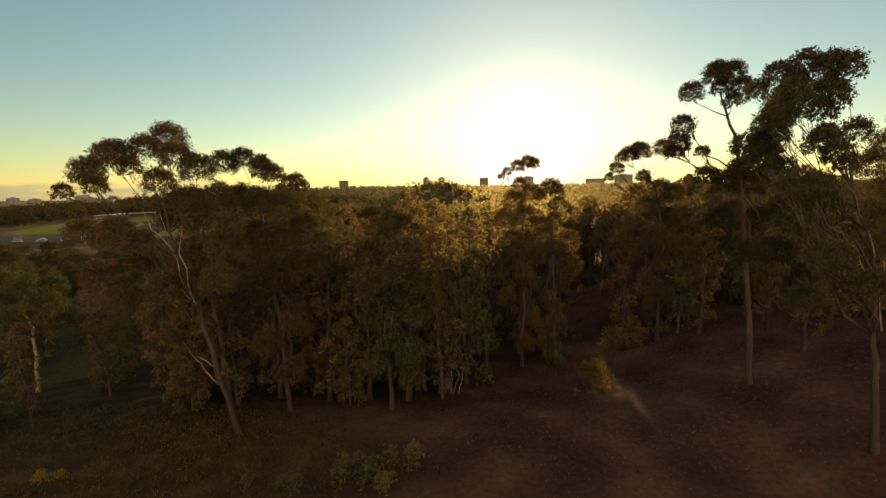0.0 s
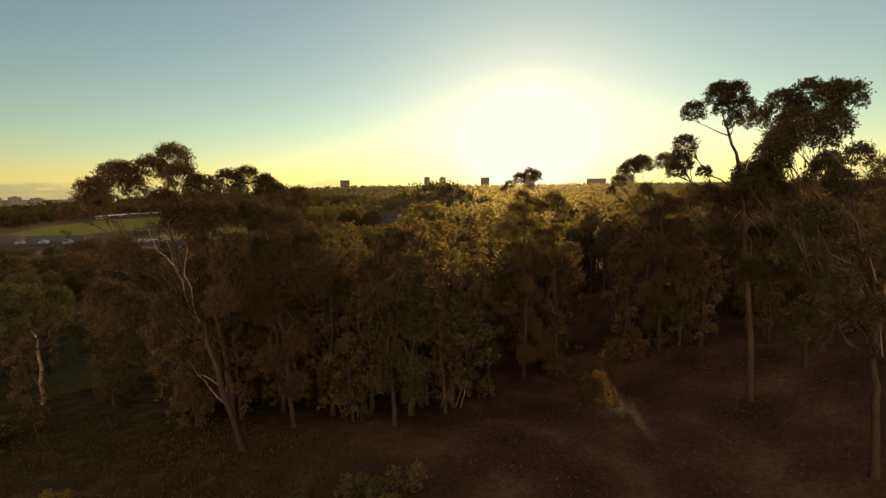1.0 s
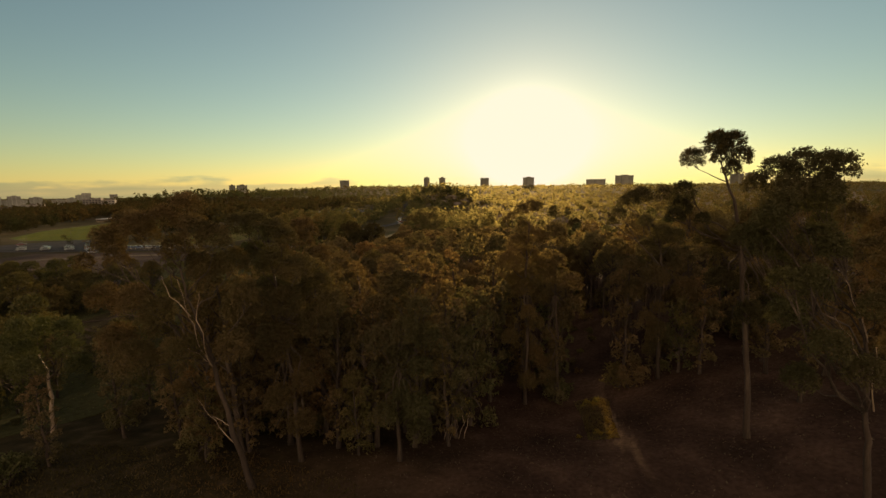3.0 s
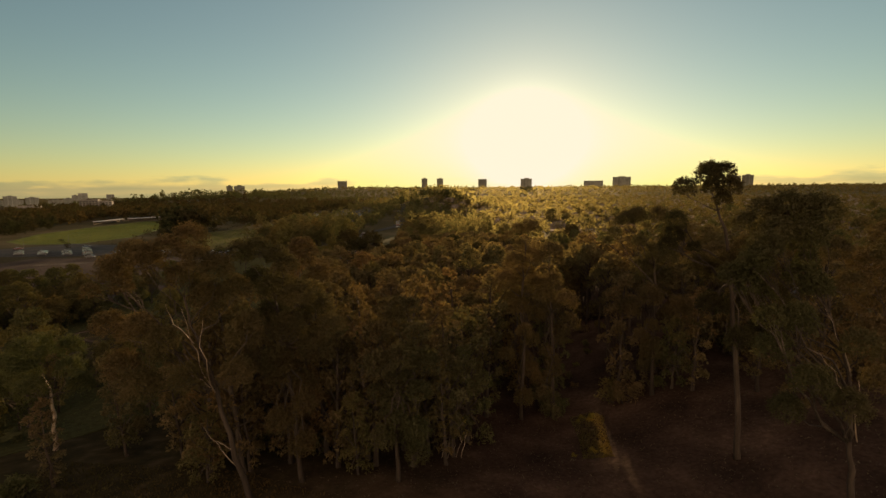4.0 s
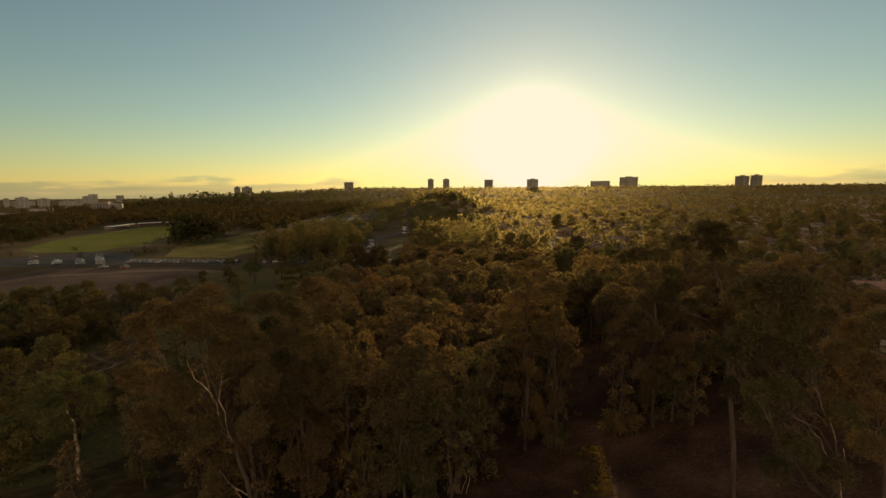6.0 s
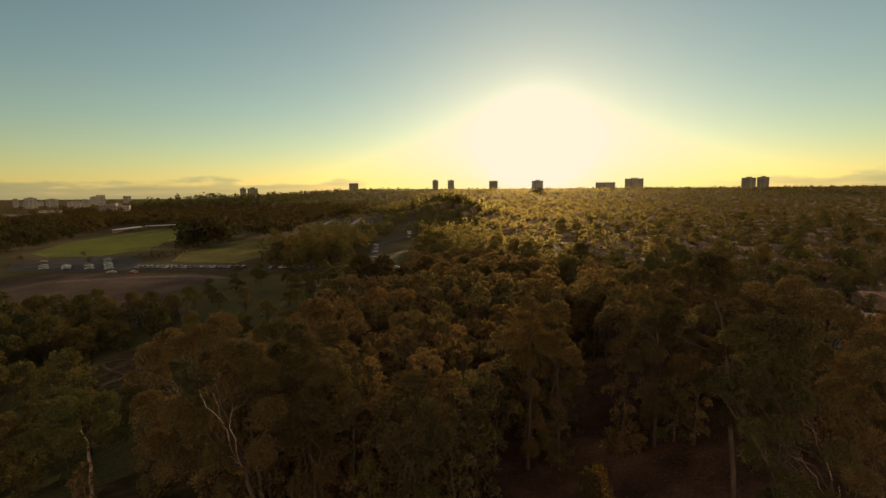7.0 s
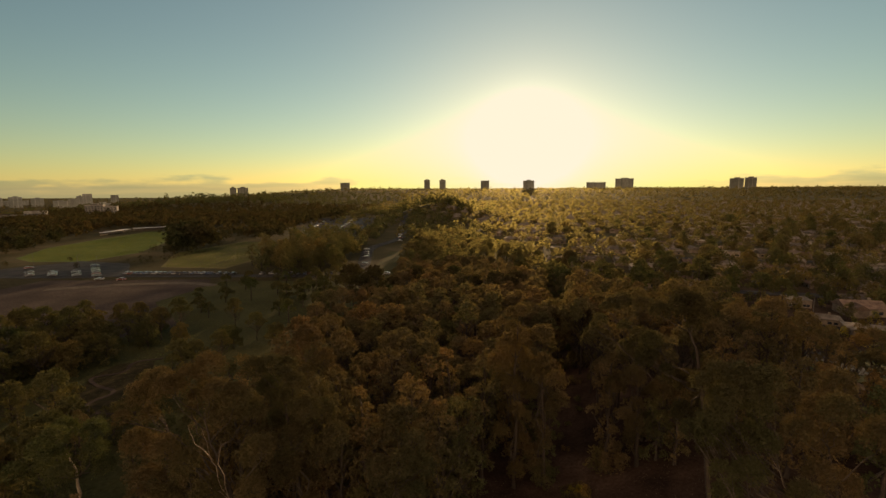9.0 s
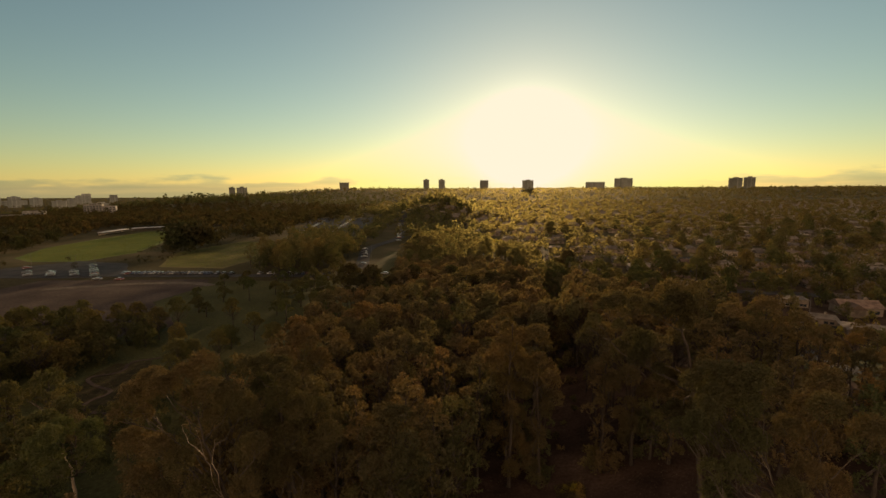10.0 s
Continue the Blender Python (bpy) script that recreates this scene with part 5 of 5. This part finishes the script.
def canopy_mesh(trees, seed, k, flake):
    """Rough crowns for woods too far off to pick apart: each a heap of large leafy flakes."""
    rng = np.random.default_rng(seed)
    t = np.array([(x, y, ground_z(x, y), h) for x, y, h in trees])
    n = len(t) * k
    base = np.repeat(t, k, 0)
    h = base[:, 3]
    lumps = 7
    way = rng.normal(size=(len(t), lumps, 3))
    way /= np.linalg.norm(way, axis=2)[:, :, None]
    pick = rng.integers(0, lumps, n)
    lump = way[np.repeat(np.arange(len(t)), k), pick] * (h * 0.22)[:, None]
    d = rng.normal(size=(n, 3))
    d /= np.linalg.norm(d, axis=1)[:, None]
    c = base[:, :3] + lump + d * (h * rng.uniform(0.10, 0.19, n))[:, None] + np.stack([np.zeros(n), np.zeros(n), 0.5 * h], 1)
    along = rng.normal(size=(n, 3))
    along /= np.linalg.norm(along, axis=1)[:, None]
    side = np.cross(along, rng.normal(size=(n, 3)))
    side /= np.linalg.norm(side, axis=1)[:, None]
    s = (h * rng.uniform(0.5, 1.1, n) * flake)[:, None]
    v = np.stack([c - along * s, c + side * s * 0.7, c + along * s, c - side * s * 0.7], 1)
    data = bpy.data.meshes.new("woods")
    data.vertices.add(4 * n)
    data.vertices.foreach_set("co", v.ravel())
    data.loops.add(4 * n)
    data.loops.foreach_set("vertex_index", np.arange(4 * n, dtype=np.int32))
    data.polygons.add(n)
    data.polygons.foreach_set("loop_start", np.arange(0, 4 * n, 4, dtype=np.int32))
    data.update(calc_edges=True)
    return data


tagged(part("far_woods", canopy_mesh([t for t in far_canopy if t[1] > 2000], 92, 16, 0.16), FAR_LEAF, None), "hazy dark woods reaching to the skyline", "woods", kind="stuff")
tagged(part("middle_woods", canopy_mesh([t for t in far_canopy if 800 < t[1] <= 2000 and t[0] > -150], 94, 40, 0.11), FAR_LEAF, None), "dark woods between park and skyline", "woods", kind="stuff")
tagged(part("park_woods", canopy_mesh([t for t in far_canopy if 430 < t[1] <= 800 and t[0] > -150], 93, 60, 0.085), FAR_LEAF, None), "dark trees of the park and suburb", "woods", kind="stuff")
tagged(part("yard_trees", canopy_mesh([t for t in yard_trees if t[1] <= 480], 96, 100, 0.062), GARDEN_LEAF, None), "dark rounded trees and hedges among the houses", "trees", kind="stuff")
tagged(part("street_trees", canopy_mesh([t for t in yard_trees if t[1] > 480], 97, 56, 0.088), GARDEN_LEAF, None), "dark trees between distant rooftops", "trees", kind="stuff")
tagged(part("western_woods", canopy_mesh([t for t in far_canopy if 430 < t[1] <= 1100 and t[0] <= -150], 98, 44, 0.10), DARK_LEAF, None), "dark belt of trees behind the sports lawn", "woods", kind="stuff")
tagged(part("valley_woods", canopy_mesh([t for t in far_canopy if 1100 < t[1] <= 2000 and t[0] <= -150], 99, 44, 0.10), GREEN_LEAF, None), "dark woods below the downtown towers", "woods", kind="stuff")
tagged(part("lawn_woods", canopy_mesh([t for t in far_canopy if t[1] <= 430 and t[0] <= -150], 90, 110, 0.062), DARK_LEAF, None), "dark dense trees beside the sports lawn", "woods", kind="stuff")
tagged(part("suburb_woods", canopy_mesh([t for t in far_canopy if t[1] <= 430 and t[0] > -150], 95, 110, 0.062), FAR_LEAF, None), "dark leafy trees round lawns and houses", "woods", kind="stuff")


# ---- towers on the skyline ----
def tower(x, y, w, top, floors, label, crown, concrete):
    """A tall block with recessed window bands, corner piers and a roof house."""
    z = ground_z(x, y)
    h = top - z
    d = w * 0.7
    thing = new("tower_block")
    thing.matrix_basis = pose(x, y, z, 0, 0, -math.degrees(math.atan2(x, y)))
    tagged(thing, label, "building", "towers on the skyline")
    bm = bmesh.new()
    rings = []
    for i in range(floors):
        lo, hi = h * i / floors, h * (i + 1) / floors
        for inset, z1 in ((0.0, lo if i else -6), (0.0, lo + 0.62 * (hi - lo)), (0.7, lo + 0.62 * (hi - lo)), (0.7, hi)):
            x1, y1 = w / 2 - inset, d / 2 - inset
            rings.append([bm.verts.new((sx * x1, sy * y1, z1)) for sx, sy in ((-1, -1), (1, -1), (1, 1), (-1, 1))])
    for a, b in zip(rings, rings[1:]):
        for i in range(4):
            bm.faces.new((a[i], a[(i + 1) % 4], b[(i + 1) % 4], b[i]))
    bm.faces.new(rings[-1])
    part("facade", bm, concrete, thing)
    for sx in (-1, -0.33, 0.33, 1):
        pier = part("pier", box_mesh(-w * 0.04, w * 0.04, -d / 2 - 0.3, d / 2 + 0.3, -5, h + 0.4), concrete, thing)
        pier.location = (sx * w * 0.46, 0, 0)
    if crown:
        part("roof_house", box_mesh(-w * 0.2, w * 0.22, -d * 0.25, d * 0.25, h, h + 4.5, 0.2), concrete, thing)


TOWERS = ((-2617, 2700, 26, -1), (-2623, 2750, 31, -19), (-2430, 2600, 58, 6), (-2395, 2700, 60, -3), (-2647, 2900, 32, -20), (-2091, 2500, 64, -15), (-2299, 2900, 36, 6), (-2329, 3000, 50, 19),
          (-2022, 2500, 40, -6), (-1267, 1700, 55, -5), (-2294, 3200, 46, 8), (-960, 2100, 26, 51), (-915, 2100, 44, 51), (-531, 2500, 50, 76), (-101, 3000, 37, 98), (0, 3000, 41, 97),
          (268, 2900, 53, 90), (474, 2525, 60, 83), (1188, 3000, 110, 100), (1003, 3000, 118, 77), (1424, 2222, 58, 85), (1492, 2222, 48, 88))
for i, (x, y, w, top) in enumerate(TOWERS):
    tower(x, y, w, top, 16 if y < 2300 else 12, "hazy grey apartment tower above the trees" if x > -1000 else "grey downtown tower lightened to look hazy", i % 3 != 1, CONCRETE if x > -1000 else HAZED_CONCRETE)


# ---- low blocks in the west ----
def low_block(x, y, w, d, h, turn, label):
    """A flat-roofed commercial block with a parapet, a plant room and a band of windows."""
    block = new("commercial_block")
    block.matrix_basis = pose(x, y, ground_z(x, y), 0, 0, turn)
    tagged(block, label, "building")
    part("wall", box_mesh(-w / 2, w / 2, -d / 2, d / 2, -3, h, 0.05), BLOCK_WALL, block)
    bm = bmesh.new()
    for x0, x1, y0, y1 in ((-w / 2, w / 2, -d / 2 - 0.2, -d / 2 + 0.2), (-w / 2, w / 2, d / 2 - 0.2, d / 2 + 0.2), (-w / 2 - 0.2, -w / 2 + 0.2, -d / 2, d / 2), (w / 2 - 0.2, w / 2 + 0.2, -d / 2, d / 2)):
        box(bm, x0, x1, y0, y1, h + 0.003, h + 0.9)
    part("parapet", bm, BLOCK_WALL, block)
    part("plant_room", box_mesh(-w * 0.15, w * 0.12, -d * 0.2, d * 0.2, h, h + 2.4, 0.05), ROOF_GREY, block)
    n = max(3, int(w / 5))
    for level in range(max(1, int(h / 3.6))):
        for i in range(n):
            pane = part("window", box_mesh(-1.5, 1.5, -0.06, 0.06, 0, 1.6), DARK_GLASS, block)
            pane.location = (-w / 2 + (i + 0.5) * w / n, -d / 2 - 0.03, 1.0 + 3.5 * level)


BLOCK_WALL = surface("rendered_wall", (0.17, 0.165, 0.15), (0.23, 0.22, 0.20), (0.30, 0.285, 0.26), 0.2, 4.0, 0.85, 0.15, vary=0.2)
for x, y, w, d, h, turn in ((-760, 790, 44, 22, 9, 30), (-742, 830, 30, 18, 13, 30), (-690, 905, 30, 16, 19, 24), (-655, 900, 22, 14, 15, 24)):
    low_block(x, y, w, d, h, turn, "pale flat-roofed commercial block among dark trees")


# ---- cars ----
def car(colour, paint, near=True):
    thing = new("car")
    tagged(thing, f"{colour} parked car on asphalt", "car")
    side = ((-2.2, 0.35), (2.2, 0.35), (2.25, 0.72), (2.05, 0.88), (1.15, 0.95), (0.55, 1.42), (-1.25, 1.45), (-1.95, 0.98), (-2.2, 0.9))
    bm = bmesh.new()
    rows = [[bm.verts.new((x, y * (0.82 if z > 1.2 else 1.0), z)) for x, z in side] for y in (-0.88, 0.88)]
    bm.faces.new(rows[0][::-1])
    bm.faces.new(rows[1])
    for i in range(len(side)):
        j = (i + 1) % len(side)
        bm.faces.new((rows[0][i], rows[0][j], rows[1][j], rows[1][i]))
    bmesh.ops.recalc_face_normals(bm, faces=bm.faces)
    bmesh.ops.bevel(bm, geom=bm.edges[:], offset=0.05, segments=1, affect="EDGES")
    part("body", bm, paint, thing)
    for name, pts in (("windscreen", ((1.08, 0.99), (0.60, 1.37))), ("rear_window", ((-1.33, 1.38), (-1.86, 1.02)))):
        bm = bmesh.new()
        (x0, z0), (x1, z1) = pts
        vs = [bm.verts.new((x + s * 0.03, y, z + 0.035)) for s in (0, 1) for x, z, y in ((x0, z0, -0.72), (x0, z0, 0.72), (x1, z1, 0.66), (x1, z1, -0.66))]
        for f in ((0, 1, 2, 3), (7, 6, 5, 4), (0, 4, 5, 1), (1, 5, 6, 2), (2, 6, 7, 3), (3, 7, 4, 0)):
            bm.faces.new([vs[i] for i in f])
        part(name, bm, DARK_GLASS, thing)
    if not near:
        return thing
    for y in (-1, 1):
        bm = box_mesh(-1.5, 0.62, -0.02, 0.02, 0.99, 1.32, 0.01)
        pane = part("side_window", bm, DARK_GLASS, thing)
        pane.location = (0, y * 0.83, 0)
    for x in (-1.35, 1.4):
        for y in (-0.8, 0.8):
            bm = bmesh.new()
            bmesh.ops.create_cone(bm, cap_ends=True, segments=14, radius1=0.32, radius2=0.32, depth=0.22)
            wheel = part("wheel", bm, RUBBER, thing)
            wheel.matrix_basis = pose(x, y, 0.32, 90, 0, 0)
            bm = bmesh.new()
            bmesh.ops.create_cone(bm, cap_ends=True, segments=10, radius1=0.19, radius2=0.19, depth=0.24)
            part("rim", bm, STEEL, wheel)
    return thing


car_kinds = [car(c, p) for c, p in CAR_PAINTS]
rng = random.Random(101)
car_spots = []


def park(x0, y0, x1, y1, count, turn, skip=0.15):
    for i in range(count):
        if rng.random() > skip:
            t = i / max(1, count - 1)
            car_spots.append((rng.choice((0, 0, 1, 1, 2, 2, 2, 3, 4)), x0 + (x1 - x0) * t, y0 + (y1 - y0) * t, turn + rng.uniform(-3, 3) + rng.choice((0, 180)), 1.0))


park(-174, 245.4, -128, 243.6, 18, 88, 0.1)
park(-126, 243.4, -74, 241.4, 14, 88, 0.6)
park(-177, 229, -165, 228, 2, 4, 0.0)
park(-198, 240.5, -220, 267, 6, 38, 0.3)
park(-186, 239, -211, 271, 7, 38, 0.3)
park(-211, 240.5, -222, 254, 4, 38, 0.15)
park(-224, 241, -245, 264, 7, 40, 0.4)
park(-36.9, 396, -55.7, 614, 40, 8, 0.5)
park(-28, 472, -40, 622, 28, 8, 0.5)
park(-45, 257, -57, 340, 16, 8, 0.5)
park(-146, 470, -166, 640, 60, 8, 0.1)
park(-112, 462, -132, 664, 70, 8, 0.1)
park(-92, 242, -30, 240, 7, 0, 0.4)
park(108, 149, 122, 144, 3, -30, 0.0)
park(43, 396, 54, 330, 12, 100, 0.2)
park(96, 470, 118, 462, 6, 15, 0.0)
far_car_kinds = [car(c, p, False) for c, p in CAR_PAINTS]
for near, kinds in ((True, car_kinds), (False, far_car_kinds)):
    for k in range(5):
        first = True
        for spot in [s for s in car_spots if s[0] == k and (s[2] < 300) == near]:
            m = pose(spot[1], spot[2], ground_z(spot[1], spot[2]) + 0.15, 0, 0, spot[3])
            ob = kinds[k]
            if first:
                ob.matrix_basis, first = m, False
            else:
                ob = copy_thing(ob, m)
            tagged(ob, group="parked cars")


# ---- shelter beside the sports lawn ----
def shelter(x0, y0, x1, y1):
    """A long open shelter: a pale roof slab on posts, with a back wall."""
    n = math.hypot(x1 - x0, y1 - y0)
    thing = new("shelter")
    thing.matrix_basis = pose((x0 + x1) / 2, (y0 + y1) / 2, ground_z(x0, y0), 0, 0, math.degrees(math.atan2(y1 - y0, x1 - x0)))
    tagged(thing, "long low shelter with a pale flat roof beside the lawn", "shelter", "shelters by the lawn")
    part("roof", box_mesh(-n / 2, n / 2, -3.2, 3.2, 2.9, 3.3, 0.05), PAINT_WHITE, thing)
    part("back_wall", box_mesh(-n / 2 + 0.3, n / 2 - 0.3, 2.6, 2.8, -0.4, 2.89), STUCCO, thing)
    for i in range(int(n / 6)):
        post = part("post", box_mesh(-0.12, 0.12, -0.12, 0.12, -0.4, 2.895), POST_PAINT, thing)
        post.location = (-n / 2 + 1 + i * (n - 2) / max(1, int(n / 6) - 1), -2.9, 0)


POST_PAINT = surface("post_paint", (0.08, 0.075, 0.07), (0.11, 0.105, 0.10), (0.15, 0.14, 0.13), 0.5, 5.0, 0.7, 0.1)
shelter(-345, 458, -348, 500)
shelter(-346, 506, -320, 530)

# ---- lamp posts ----
def lamp_post():
    post = new("lamp_post")
    tagged(post, "tall thin grey steel lamp post", "lamp post", "lamp posts of the lots")
    v, f = [], []
    tube(v, f, [Vector((0, 0, -0.2)), Vector((0, 0, 4)), Vector((0, 0, 8.5))], [0.11, 0.09, 0.06], 8)
    part("pole", mesh_from("pole", v, f, True), POST_PAINT, post)
    v, f = [], []
    tube(v, f, [Vector((0, 0, 8.4)), Vector((0.5, 0, 8.8)), Vector((1.6, 0, 8.9))], [0.05, 0.045, 0.04], 6)
    part("arm", mesh_from("arm", v, f, True), POST_PAINT, post)
    part("lamp_head", box_mesh(1.3, 2.0, -0.16, 0.16, 8.8, 8.96, 0.03), POST_PAINT, post)
    return post


first_post = lamp_post()
for i, (x, y) in enumerate(((-214, 262), (-198, 256), (-240, 262), (-318, 452), (-330, 520), (-120, 560), (-150, 560), (-60, 470), (-34, 470), (-46, 300), (128, 150), (160, 200))):
    m = pose(x, y, ground_z(x, y), 0, 0, 70 * i)
    if i:
        copy_thing(first_post, m)
    else:
        first_post.matrix_basis = m
